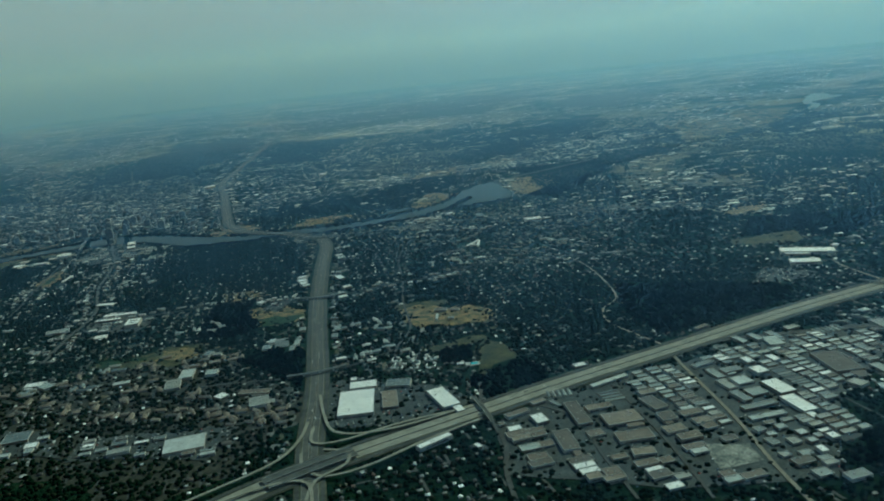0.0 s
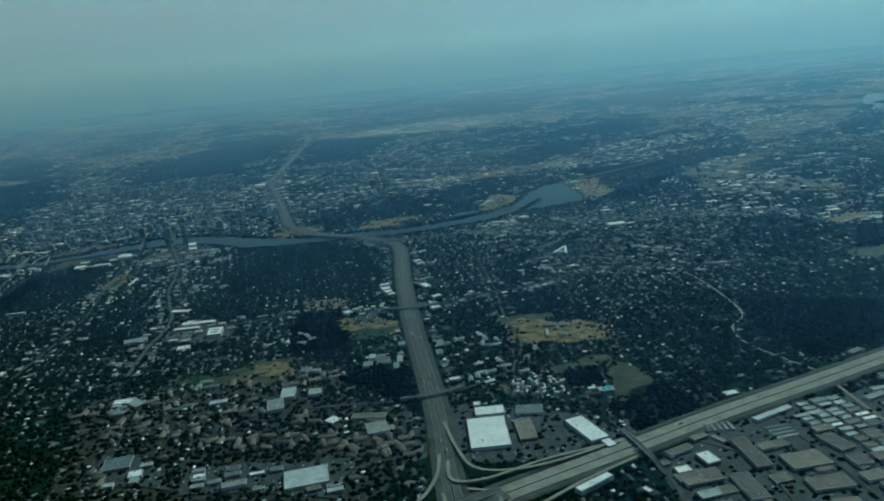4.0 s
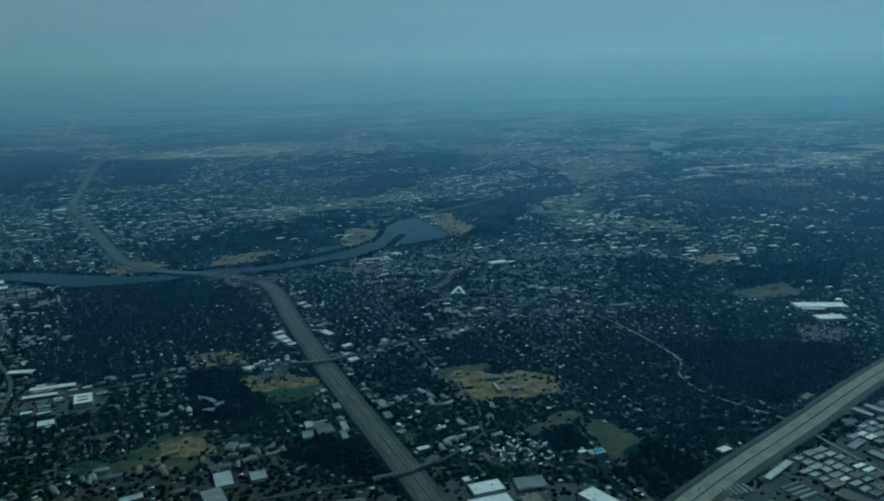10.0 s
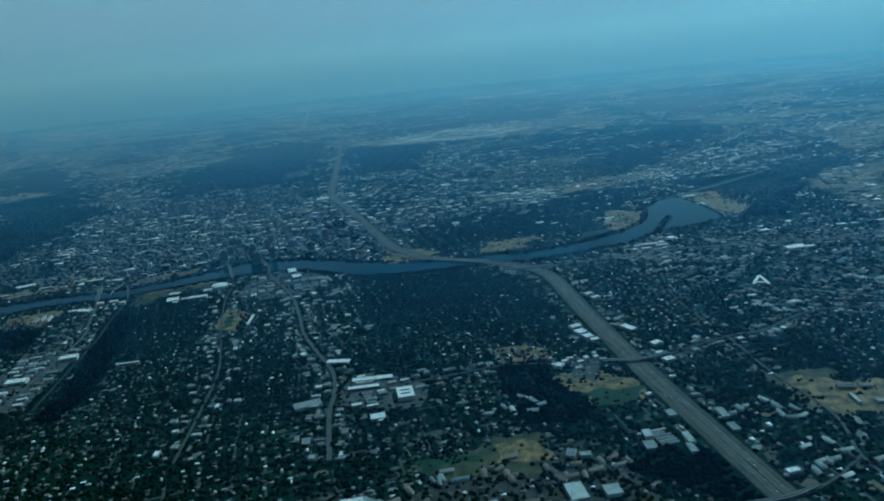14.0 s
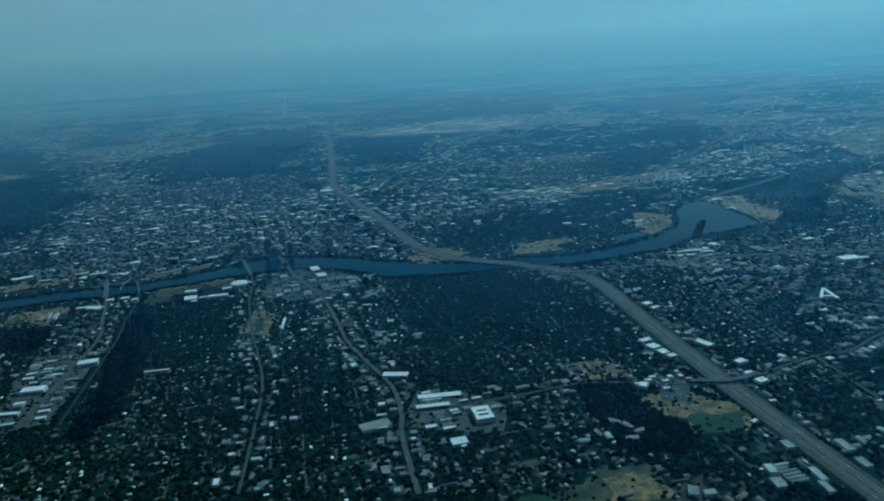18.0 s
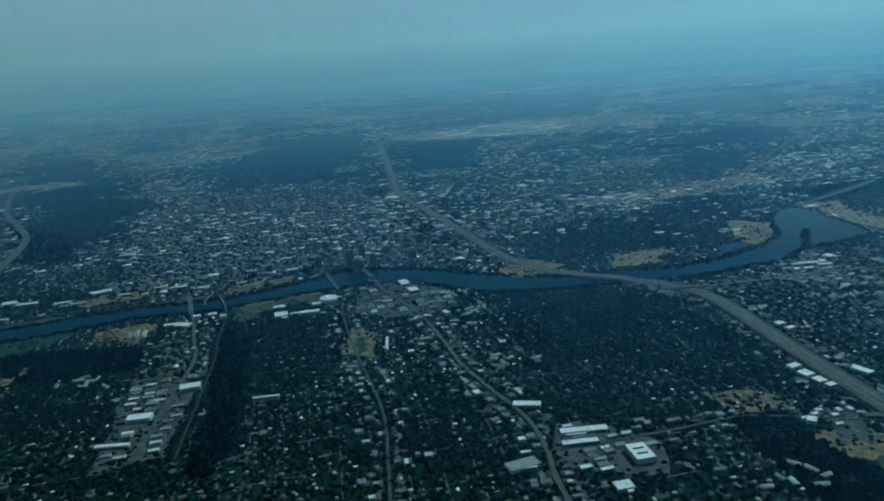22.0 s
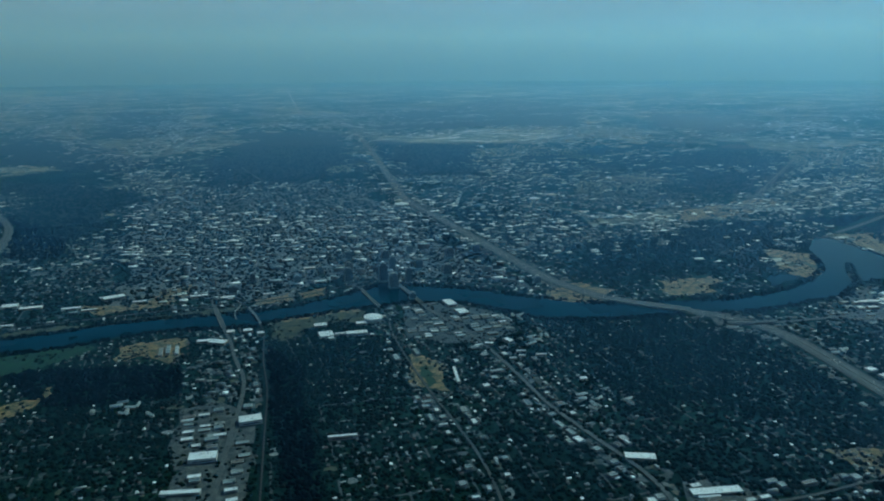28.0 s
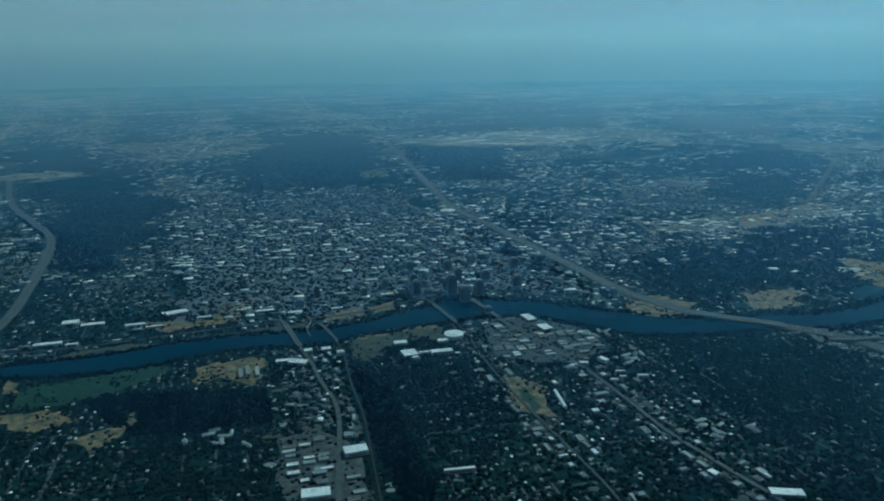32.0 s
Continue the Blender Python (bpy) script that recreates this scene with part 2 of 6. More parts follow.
M_SHINGLE_ONE = by_island("house_shingles", [(0.0, (0.045, 0.046, 0.045)), (0.22, (0.08, 0.083, 0.08)), (0.42, (0.13, 0.135, 0.13)), (0.56, (0.1, 0.072, 0.058)), (0.64, (0.2, 0.215, 0.21)), (0.79, (0.34, 0.36, 0.35)), (0.9, (0.6, 0.62, 0.6)), (0.955, (0.93, 0.93, 0.91))], 0.8, True, 3.0)
M_SIDING = by_island("house_siding", [(0.0, (0.15, 0.145, 0.135)), (0.4, (0.1, 0.085, 0.07)), (0.75, (0.26, 0.26, 0.25))], 0.85, False, 2.0)
M_TOWN_ROOF = by_island("town_roofs", [(0.0, (0.06, 0.07, 0.075)), (0.28, (0.13, 0.155, 0.16)), (0.5, (0.24, 0.28, 0.28)), (0.68, (0.17, 0.16, 0.14)), (0.7, (0.42, 0.47, 0.46)), (0.8, (0.9, 0.91, 0.89))], 0.75, False, 0.7)
M_FAR_ROOF = by_island("far_roofs", [(0.0, (0.15, 0.165, 0.155)), (0.35, (0.33, 0.36, 0.34)), (0.62, (0.58, 0.6, 0.57)), (0.82, (0.88, 0.89, 0.86))], 0.75, False, 0.7)
M_GLASS_TOWER = facade_material("dark_tower_glass", (0.025, 0.04, 0.06), (0.09, 0.1, 0.11), 0.35, 0.4)
M_STONE_TOWER = facade_material("stone_tower_face", (0.02, 0.03, 0.042), (0.13, 0.135, 0.13), 0.4, 0.4)
M_PATCH = by_island("lots_and_bare_ground", [(0.0, (0.085, 0.095, 0.092)), (0.3, (0.15, 0.162, 0.155)), (0.5, (0.055, 0.066, 0.052)), (0.66, (0.13, 0.118, 0.08)), (0.78, (0.075, 0.082, 0.045)), (0.9, (0.24, 0.25, 0.235))], 0.9, False, 0.8, 0.16, 0.15)
M_RAIL = surface("ballast", (0.06, 0.054, 0.046), (0.035, 0.032, 0.028), 0.8)
M_POOL = surface("pool_water", (0.06, 0.5, 0.58), (0.04, 0.42, 0.52), 0.8, 0.1, 0.5)
M_CAR = by_island("car_paint", [(0.0, (0.7, 0.7, 0.7)), (0.35, (0.08, 0.08, 0.09)), (0.55, (0.35, 0.36, 0.37)), (0.75, (0.3, 0.04, 0.03)), (0.85, (0.05, 0.09, 0.2))], 0.35, False, 3.0, 0.03, 0.5)
M_CAR_ONE = by_island("vehicle_paint", [(0.0, (0.75, 0.75, 0.75)), (0.45, (0.08, 0.08, 0.09)), (0.6, (0.4, 0.41, 0.42)), (0.8, (0.3, 0.04, 0.03)), (0.88, (0.05, 0.09, 0.2))], 0.35, True, 3.0, 0.03, 0.5)
M_DARK_GLASS = surface("dark_glass", (0.02, 0.025, 0.03), (0.012, 0.015, 0.02), 1.0, 0.1, 0.5)
M_WORN_LOT = surface("cracked_pale_lot", (0.125, 0.133, 0.122), (0.036, 0.045, 0.041), 0.35, wear=0.15, spread=0.16)
M_LINE = surface("road_paint", (0.5, 0.48, 0.44), (0.3, 0.29, 0.26), 1.0)


# ---- mesh helpers ----
def mesh_np(name, verts, tris, mats, index=None):
    me = bpy.data.meshes.new(name)
    verts, tris = np.asarray(verts, np.float32), np.asarray(tris, np.int32)
    me.vertices.add(len(verts))
    me.vertices.foreach_set("co", verts.ravel())
    me.loops.add(tris.size)
    me.loops.foreach_set("vertex_index", tris.ravel())
    me.polygons.add(len(tris))
    me.polygons.foreach_set("loop_start", np.arange(0, tris.size, 3, dtype=np.int32))
    for m in mats:
        me.materials.append(m)
    if index is not None:
        me.polygons.foreach_set("material_index", np.asarray(index, np.int32))
    me.update(calc_edges=True)
    return me


def stamp(shape, spots):
    """Many copies of one small shape in one mesh. spots: rows of x, y, z, sx, sy, sz, turn."""
    v, t = (np.asarray(a) for a in shape)
    s = np.asarray(spots, float)
    c, n = np.cos(s[:, 6])[:, None], np.sin(s[:, 6])[:, None]
    px, py = v[None, :, 0] * s[:, 3:4], v[None, :, 1] * s[:, 4:5]
    out = np.stack([px * c - py * n + s[:, 0:1], px * n + py * c + s[:, 1:2], v[None, :, 2] * s[:, 5:6] + s[:, 2:3]], -1)
    tris = t[None] + (np.arange(len(s)) * len(v))[:, None, None]
    return out.reshape(-1, 3), tris.reshape(-1, 3)


def part(name, me, parent, label="", m=None):
    ob = new(name, me)
    ob.parent = parent
    if m is not None:
        ob.matrix_basis = m
    if label:
        ob["label"] = label
    return ob


def box_mesh(name, size, mat, centre=(0, 0, 0), bevel=0.0):
    """A box that stands on its centre's z, with chamfered upright edges where asked."""
    bm = bmesh.new()
    bmesh.ops.create_cube(bm, size=1, matrix=Matrix.Translation((centre[0], centre[1], centre[2] + size[2] / 2)) @ Matrix.Diagonal((*size, 1)))
    if bevel:
        bmesh.ops.bevel(bm, geom=list(bm.edges), offset=bevel, segments=1, affect='EDGES')
    me = bpy.data.meshes.new(name)
    bm.to_mesh(me)
    bm.free()
    me.materials.append(mat)
    return me


def rough_outline(pts, step, wobble, seed):
    """The outline with more points, swaying in and out at several scales, as a natural edge does."""
    rng, out = np.random.default_rng(seed), []
    length = sum(math.hypot(b[0] - a[0], b[1] - a[1]) for a, b in zip(pts, pts[1:] + pts[:1]))
    waves = [(max(1, round(length / (step * w))), w / 6, rng.uniform(0, math.tau), rng.uniform(0, math.tau)) for w in (16, 9, 5.3, 3.1)]
    run = 0.0
    for (ax, ay), (bx, by) in zip(pts, pts[1:] + pts[:1]):
        d = math.hypot(bx - ax, by - ay)
        n = max(1, int(d / step))
        for k in range(n):
            f = (run + d * k / n) / length * math.tau
            dx = sum(a * math.sin(f * q + p) for q, a, p, _ in waves) + rng.normal(0, 0.5)
            dy = sum(a * math.sin(f * q + p) for q, a, _, p in waves) + rng.normal(0, 0.5)
            out.append((ax + (bx - ax) * k / n + wobble * dx, ay + (by - ay) * k / n + wobble * dy))
        run += d
    return out


def sheet(name, pts, z, mat, label, category, step=6.0, wobble=0.7, seed=1, thick=0.0):
    pts = rough_outline(pts, step, wobble, seed) if step else pts
    bm = bmesh.new()
    f = bm.faces.new([bm.verts.new((x, y, z)) for x, y in pts])
    f.normal_update()
    bmesh.ops.triangulate(bm, faces=[f], ngon_method='EAR_CLIP')
    for f in bm.faces:
        f.normal_update()
        if f.normal.z < 0:
            f.normal_flip()
    me = bpy.data.meshes.new(name)
    bm.to_mesh(me)
    bm.free()
    me.materials.append(mat)
    return tagged(new(name, me), label, category, kind="structure")


def smooth(pts, step=4.0):
    """A Catmull-Rom line through the points."""
    p = [Vector((*q, 0)[:3]) for q in pts]
    p = [p[0] * 2 - p[1]] + p + [p[-1] * 2 - p[-2]]
    out = []
    for i in range(1, len(p) - 2):
        a, b, c, d = p[i - 1:i + 3]
        n = max(2, int((c - b).length / step))
        for k in range(n):
            t = k / n
            out.append(0.5 * (2 * b + (c - a) * t + (2 * a - 5 * b + 4 * c - d) * t * t + (3 * b - a - 3 * c + d) * t ** 3))
    out.append(p[-2])
    return out


def aside(line, off):
    out = []
    for i, p in enumerate(line):
        d = line[min(i + 1, len(line) - 1)] - line[max(i - 1, 0)]
        n = Vector((d.y, -d.x, 0)).normalized()
        out.append(p + n * off)
    return out


def ribbon_mesh(name, line, width, z, mat, thick=0.15):
    """A paved strip with thickness along a line; z may be a number or follow the line's own height."""
    v, f = [], []
    l, r = aside(line, -width / 2), aside(line, width / 2)
    for i, (a, b) in enumerate(zip(l, r)):
        za = z + a.z
        v += [(a.x, a.y, za), (b.x, b.y, za), (b.x, b.y, za - thick), (a.x, a.y, za - thick)]
        if i:
            o = 4 * (i - 1)
            f += [(o, o + 1, o + 5, o + 4), (o + 1, o + 2, o + 6, o + 5), (o + 3, o, o + 4, o + 7)]
    me = bpy.data.meshes.new(name)
    me.from_pydata(v, [], f)
    me.materials.append(mat)
    return me


def road(name, pts, width, z, mat, label, step=4.0):
    return tagged(new(name, ribbon_mesh(name, smooth(pts, step), width, z, mat)), label, "road", kind="structure")


# ---- the plan of the land ----
WOOD = []
WOOD.append([(195, 145), (220, 120), (237, 94), (222, 84), (195, 88), (166, 92), (169, 103), (173, 117)])
WOOD.append([(109, 110), (119, 110), (119, 97), (113, 91), (95, 92), (94, 104), (99, 109)])
WOOD.append([(252, 14), (291, 0), (254, -31), (235, -60), (172, -54), (134, 10), (153, 17), (156, 4), (204, -8), (224, -4)])
WOOD.append([(62, 260), (76, 251), (68, 231), (65, 211), (53, 208), (42, 217), (50, 239)])
WOOD.append([(47, 181), (69, 172), (61, 149), (53, 146), (36, 168)])
WOOD.append([(-33, 449), (-31, 422), (-49, 381), (-58, 385), (-47, 417)])
WOOD.append([(-125, 483), (-97, 466), (-67, 448), (-76, 423), (-105, 433), (-119, 443)])
WOOD.append([(378, 462), (500, 420), (320, 325), (304, 344), (357, 368)])
WOOD.append([(326, 176), (381, 134), (327, 120), (300, 134), (288, 156)])
WOOD.append([(508, 80), (656, 30), (542, 12), (456, 30), (432, 58)])
WOOD.append([(-113, 919), (-99, 824), (-47, 810), (-79, 654), (-108, 676), (-97, 755)])
WOOD.append([(408, 1152), (476, 999), (395, 877), (316, 879), (303, 951)])
WOOD.append([(101, 136), (114, 132), (110, 125), (107, 122), (101, 122), (98, 130)])
WOOD.append([(-57, 385), (-47, 381), (-64, 337), (-76, 322), (-80, 329), (-68, 353)])
LEAFY = []
LEAFY.append([(-15, 444), (13, 427), (6, 402), (-11, 383), (-27, 400)])
LEAFY.append([(-38, 457), (-4, 425), (-17, 368), (-54, 362), (-53, 400)])
LEAFY.append([(-40, 434), (3, 429), (-6, 378), (-48, 364)])
LEAFY.append([(84, 397), (124, 370), (127, 343), (99, 309), (53, 320), (50, 346)])
LEAFY.append([(70, 386), (132, 350), (120, 308), (112, 279), (75, 261), (72, 308), (51, 338)])
LEAFY.append([(158, 170), (175, 128), (164, 96), (124, 96), (118, 108), (132, 139)])
LEAFY.append([(-107, 477), (-67, 448), (-84, 406), (-118, 426)])
LEAFY.append([(234, 528), (408, 471), (340, 419), (240, 398), (246, 430), (164, 426), (168, 459)])
OLIVE = []
OLIVE.append([(100, 139), (112, 142), (121, 140), (124, 133), (122, 123), (118, 111), (110, 111), (102, 106), (101, 111), (106, 118), (112, 121), (114, 128), (116, 134), (109, 136), (103, 137)])
OLIVE.append([(-22, 477), (-13, 479), (18, 474), (20, 465), (12, 454), (-2, 460), (-10, 460), (-26, 450), (-30, 454)])
OLIVE.append([(-134, 525), (-121, 531), (-83, 520), (-51, 513), (-22, 505), (-26, 499), (-55, 505), (-85, 513), (-115, 519)])
OLIVE.append([(119, 192), (138, 184), (132, 177), (113, 182)])
OLIVE.append([(279, 156), (316, 143), (300, 127), (274, 146)])
OLIVE.append([(286, 41), (314, 10), (296, 1), (270, 23), (271, 35)])
OLIVE.append([(286, 8), (302, -8), (278, -35), (269, -63), (308, -67), (303, -61), (273, -39), (248, -22), (263, -2)])
OLIVE.append([(394, 289), (430, 250), (404, 232), (384, 269)])
OLIVE.append([(429, 1187), (639, 1235), (770, 1179), (899, 1064), (630, 963), (477, 1025), (429, 1124)])
OLIVE.append([(4, 217), (29, 216), (42, 211), (29, 192), (6, 208)])
OLIVE.append([(382, 328), (434, 337), (382, 276), (352, 288)])
GREEN = []
GREEN.append([(71, 220), (85, 215), (79, 206), (64, 212)])
GREEN.append([(4, 396), (10, 394), (2, 379), (-4, 380)])
GREEN.append([(-142, 501), (-118, 498), (-90, 494), (-91, 487), (-104, 481), (-116, 478), (-132, 477), (-145, 486)])
GREEN.append([(422, 366), (489, 362), (442, 326), (383, 316), (384, 332)])
GREEN.append([(7, 219), (20, 214), (20, 208), (7, 213)])
TAN = []
TAN.append([(70, 240), (66, 225), (69, 220), (63, 212), (80, 206), (88, 217), (86, 224), (82, 232)])
TAN.append([(7, 408), (12, 408), (14, 402), (12, 391), (2, 372), (-5, 379), (-3, 388)])
TAN.append([(-21, 478), (0, 477), (18, 473), (22, 468), (14, 467), (-3, 472), (-19, 473)])
TAN.append([(-87, 550), (-59, 537), (-50, 551), (-35, 557), (-34, 539), (-56, 528), (-81, 530)])
TAN.append([(-16, 511), (4, 511), (0, 501), (-17, 501)])
TAN.append([(8, 509), (22, 510), (17, 499), (3, 498)])
TAN.append([(-134, 446), (-126, 451), (-116, 448), (-117, 442), (-130, 438)])
TAN.append([(-149, 482), (-133, 473), (-129, 463), (-141, 460), (-150, 468)])
TAN.append([(-85, 483), (-60, 482), (-59, 468), (-72, 452), (-77, 466), (-87, 468)])
TAN.append([(116, 183), (123, 186), (132, 173), (140, 169), (142, 159), (133, 148), (121, 153), (117, 160), (108, 162), (110, 170)])
TAN.append([(345, 424), (376, 407), (357, 368), (310, 348), (309, 361)])
TAN.append([(275, 428), (286, 402), (249, 376), (227, 380)])
TAN.append([(166, 418), (195, 410), (196, 397), (159, 399)])
TAN.append([(110, 440), (134, 441), (138, 420), (112, 411), (99, 426)])
TAN.append([(159, 409), (179, 404), (179, 387), (153, 398)])
TAN.append([(341, 201), (360, 191), (344, 180), (325, 193)])
TAN.append([(504, 1145), (615, 1146), (676, 1093), (598, 1021), (504, 1060)])
TAN.append([(330, 535), (429, 531), (438, 508), (350, 494), (302, 507)])
TAN.append([(26, 214), (37, 210), (36, 198), (24, 202)])
TAN.append([(-146, 514), (-139, 506), (-141, 497), (-147, 500)])
TAN.append([(-115, 456), (-109, 460), (-112, 448), (-115, 447)])
PAVE = []
PAVE.append([(88, 82), (111, 80), (136, 78), (154, 71), (172, 70), (195, 63), (226, 53), (191, 34), (177, 37), (156, 27), (152, 14), (141, 17), (126, 8), (96, 26), (73, 57)])
PAVE.append([(61, 134), (65, 136), (79, 123), (89, 110), (88, 95), (71, 96), (55, 105), (52, 111)])
PAVE.append([(404, 41), (412, 18), (388, 4), (329, 4), (318, 9), (352, 33)])
PAVE.append([(251, 118), (258, 95), (250, 92), (230, 105)])
PAVE.append([(20, 290), (31, 275), (35, 262), (25, 247), (5, 264), (10, 276)])
PAVE.append([(-79, 412), (-66, 408), (-61, 394), (-74, 361), (-91, 375), (-88, 389)])
PAVE.append([(-75, 379), (-61, 390), (-72, 364), (-83, 345), (-104, 347), (-92, 372)])
PAVE.append([(-78, 412), (-64, 404), (-68, 392), (-82, 400)])
PAVE.append([(41, 473), (59, 460), (69, 422), (61, 401), (28, 408), (17, 424)])
PAVE.append([(85, 247), (90, 237), (78, 224), (73, 233)])
PAVE.append([(221, 354), (250, 345), (194, 318), (188, 331)])
PAVE.append([(219, 358), (230, 334), (215, 300), (188, 322)])
PAVE.append([(193, 348), (236, 281), (220, 273), (181, 338)])
PAVE.append([(149, 379), (168, 371), (155, 360), (133, 358)])
PAVE.append([(193, 52), (206, 42), (169, 31), (163, 42)])
PAVE.append([(204, 35), (246, 23), (224, -4), (203, 10), (192, 26)])
PAVE.append([(4, 131), (22, 135), (30, 128), (20, 114)])
PAVE.append([(-29, 156), (-26, 177), (-15, 169), (-16, 145)])
PAVE.append([(-13, 143), (-8, 153), (8, 143), (24, 130), (18, 114)])
TAN.append([(70, 275), (80, 267), (84, 254), (80, 252), (64, 259)])
WOOD.append([(64.5, 164), (55.3, 141), (47, 152), (39, 151), (35, 166), (47, 180), (60, 183), (68, 173)])

FAR_WOOD = []
FAR_WOOD.append([(684, 77), (695, 39), (566, 27), (552, 63)])
FAR_WOOD.append([(1101, 286), (1172, 182), (1270, 87), (1095, 71), (944, 138), (806, 204)])
FAR_WOOD.append([(603, 8), (671, -41), (642, -99), (560, -91), (531, -30), (544, -8)])
FAR_WOOD.append([(-81, 1032), (16, 900), (-26, 728), (-67, 721), (-84, 708), (-75, 851)])
FAR_WOOD.append([(3, 1803), (53, 1435), (90, 1148), (37, 1022), (-28, 1119), (-74, 1188)])
FAR_WOOD.append([(258, 2210), (356, 1911), (230, 1385), (161, 1418), (98, 1443)])
FAR_WOOD.append([(142, 1062), (225, 1115), (332, 1167), (202, 860), (117, 864), (107, 962)])
FAR_WOOD.append([(392, 1119), (456, 997), (314, 775), (258, 818)])
FAR_WOOD.append([(40, 3798), (57, 2826), (-21, 2076), (-40, 1963)])
FAR_WOOD.append([(636, 775), (775, 779), (570, 587), (454, 541), (439, 611)])
FAR_WOOD.append([(305, 508), (386, 474), (328, 431), (285, 428), (240, 402), (206, 412)])
FAR_WOOD.append([(1193, 1308), (1290, 1155), (1118, 950), (915, 899), (953, 1086)])
FAR_WOOD.append([(330, 1414), (407, 1367), (432, 1262), (300, 986), (176, 850), (104, 848), (80, 896), (85, 940)])
FAR_WOOD.append([(665, 1576), (1377, 2026), (1254, 1556), (851, 1160), (777, 1218), (594, 1270), (523, 1322)])
FAR_WOOD.append([(425, 1166), (522, 1074), (425, 902), (317, 814), (279, 848)])
FAR_WOOD.append([(489, 455), (549, 428), (334, 352), (327, 356), (375, 391)])
FAR_TAN = []
FAR_TAN.append([(702, 580), (799, 603), (849, 548), (711, 460), (626, 438), (601, 456)])
FAR_TAN.append([(834, 309), (899, 240), (1070, 305), (1010, 354)])
FAR_TAN.append([(743, 107), (798, 82), (878, 86), (847, 113)])
FAR_TAN.append([(788, -22), (825, -73), (987, -85), (963, -24)])
FAR_TAN.append([(532, 1115), (621, 1018), (780, 956), (841, 1014), (691, 1106), (596, 1215)])
FAR_TAN.append([(379, 666), (440, 635), (473, 667), (416, 703)])
FAR_TAN.append([(348, 515), (398, 487), (419, 503), (375, 536)])
FAR_TAN.append([(822, 589), (901, 534), (762, 454), (652, 427), (576, 441), (632, 484)])
FAR_TAN.append([(1166, 718), (1583, 803), (1530, 724), (1239, 658), (1127, 684)])
FAR_TAN.append([(409, 362), (451, 362), (413, 323), (382, 330)])
FAR_TAN.append([(409, 262), (433, 248), (410, 231), (385, 243)])
FAR_TAN.append([(275, 603), (290, 560), (344, 538), (298, 505), (238, 527), (250, 570)])
PALE = [[(440, 1200), (522, 1180), (591, 1190), (696, 1220), (735, 1110), (645, 1000), (562, 1010), (462, 1065), (425, 1130)],
        [(169, 1211), (259, 1277), (245, 1220), (164, 1174)], [(642, 368), (815, 301), (885, 250), (1065, 285), (1000, 360), (760, 400)],
        [(2400, 2500), (3100, 2300), (3300, 2700), (2600, 2900)], [(1300, 2250), (1681, 2446), (2100, 2420), (1500, 2150)]]
FAR_OLIVE = []
FAR_OLIVE.append([(430, 393), (514, 376), (394, 312), (402, 348)])
FAR_OLIVE.append([(414, 314), (437, 268), (398, 228), (387, 249)])
FAR_OLIVE.append([(462, 395), (556, 378), (489, 355), (441, 374)])
FAR_OLIVE.append([(432, 361), (468, 354), (404, 317), (372, 321)])
FAR_BUILT = []
FAR_BUILT.append([(1158, 927), (1059, 806)])
FAR_BUILT.append([(791, 649), (759, 557)])
FAR_BUILT.append([(494, 518), (577, 515), (645, 497)])
FAR_BUILT.append([(362, 524), (412, 497), (433, 466)])
FAR_BUILT.append([(181, 538), (250, 570), (283, 490)])
FAR_BUILT.append([(379, 829), (430, 800)])
FAR_BUILT.append([(532, 666), (582, 631)])
FAR_BUILT.append([(1032, 957), (1116, 948), (1207, 938), (1104, 822)])
FAR_BUILT.append([(368, 685), (483, 669)])
FAR_BUILT.append([(650, 824), (671, 786)])
FAR_BUILT.append([(542, 675), (585, 636)])
FAR_BUILT.append([(510, 572), (544, 520), (617, 532)])
FAR_BUILT.append([(266, 585), (289, 560), (301, 513)])
FAR_BUILT.append([(399, 512), (418, 503), (437, 479), (519, 493)])
FAR_BUILT.append([(783, 572), (760, 527), (695, 459)])
FAR_BUILT.append([(432, 1262), (529, 1214), (590, 1164), (726, 1162)])
FAR_BUILT.append([(383, 1548), (420, 1490), (420, 1369)])
FAR_BUILT.append([(408, 874), (426, 812), (418, 774)])
FAR_BUILT.append([(269, 930), (278, 901)])
FAR_BUILT.append([(45, 884), (73, 920), (106, 986)])
FAR_BUILT.append([(818, 298), (971, 313)])
FAR_BUILT.append([(638, 208), (611, 175)])
FAR_BUILT.append([(579, 102), (543, 72)])
FAR_BUILT.append([(301, 133), (317, 125)])
FAR_BUILT.append([(361, 518), (416, 486), (526, 460)])
FAR_BUILT.append([(518, 534), (611, 527)])
FAR_BUILT.append([(896, 772), (1086, 898)])
FAR_BUILT.append([(698, 582), (747, 554), (791, 528)])
FAR_BUILT.append([(407, 309), (428, 256)])
FAR_BUILT.append([(339, 209), (354, 192)])
FAR_BUILT.append([(114, 1172), (250, 1461), (319, 1514)])
FAR_BUILT.append([(356, 1500), (493, 1493)])
FAR_BUILT.append([(47, 2298), (319, 3277), (506, 3089)])
FAR_BUILT.append([(-14, 775), (13, 766)])
FAR_ROADS = []
FAR_ROADS.append(([(-54, 1635), (4, 2019), (113, 2655), (327, 3242), (506, 3089)], 8))
FAR_ROADS.append(([(80, 1642), (68, 1287), (97, 1137), (196, 1347), (281, 1392), (417, 1512), (585, 1704)], 6))
FAR_ROADS.append(([(1384, 3729), (572, 1756)], 8))
FAR_ROADS.append(([(732, 675), (510, 572), (372, 508)], 3))
FAR_ROADS.append(([(659, 587), (799, 656), (913, 694), (961, 683), (1142, 702)], 5))
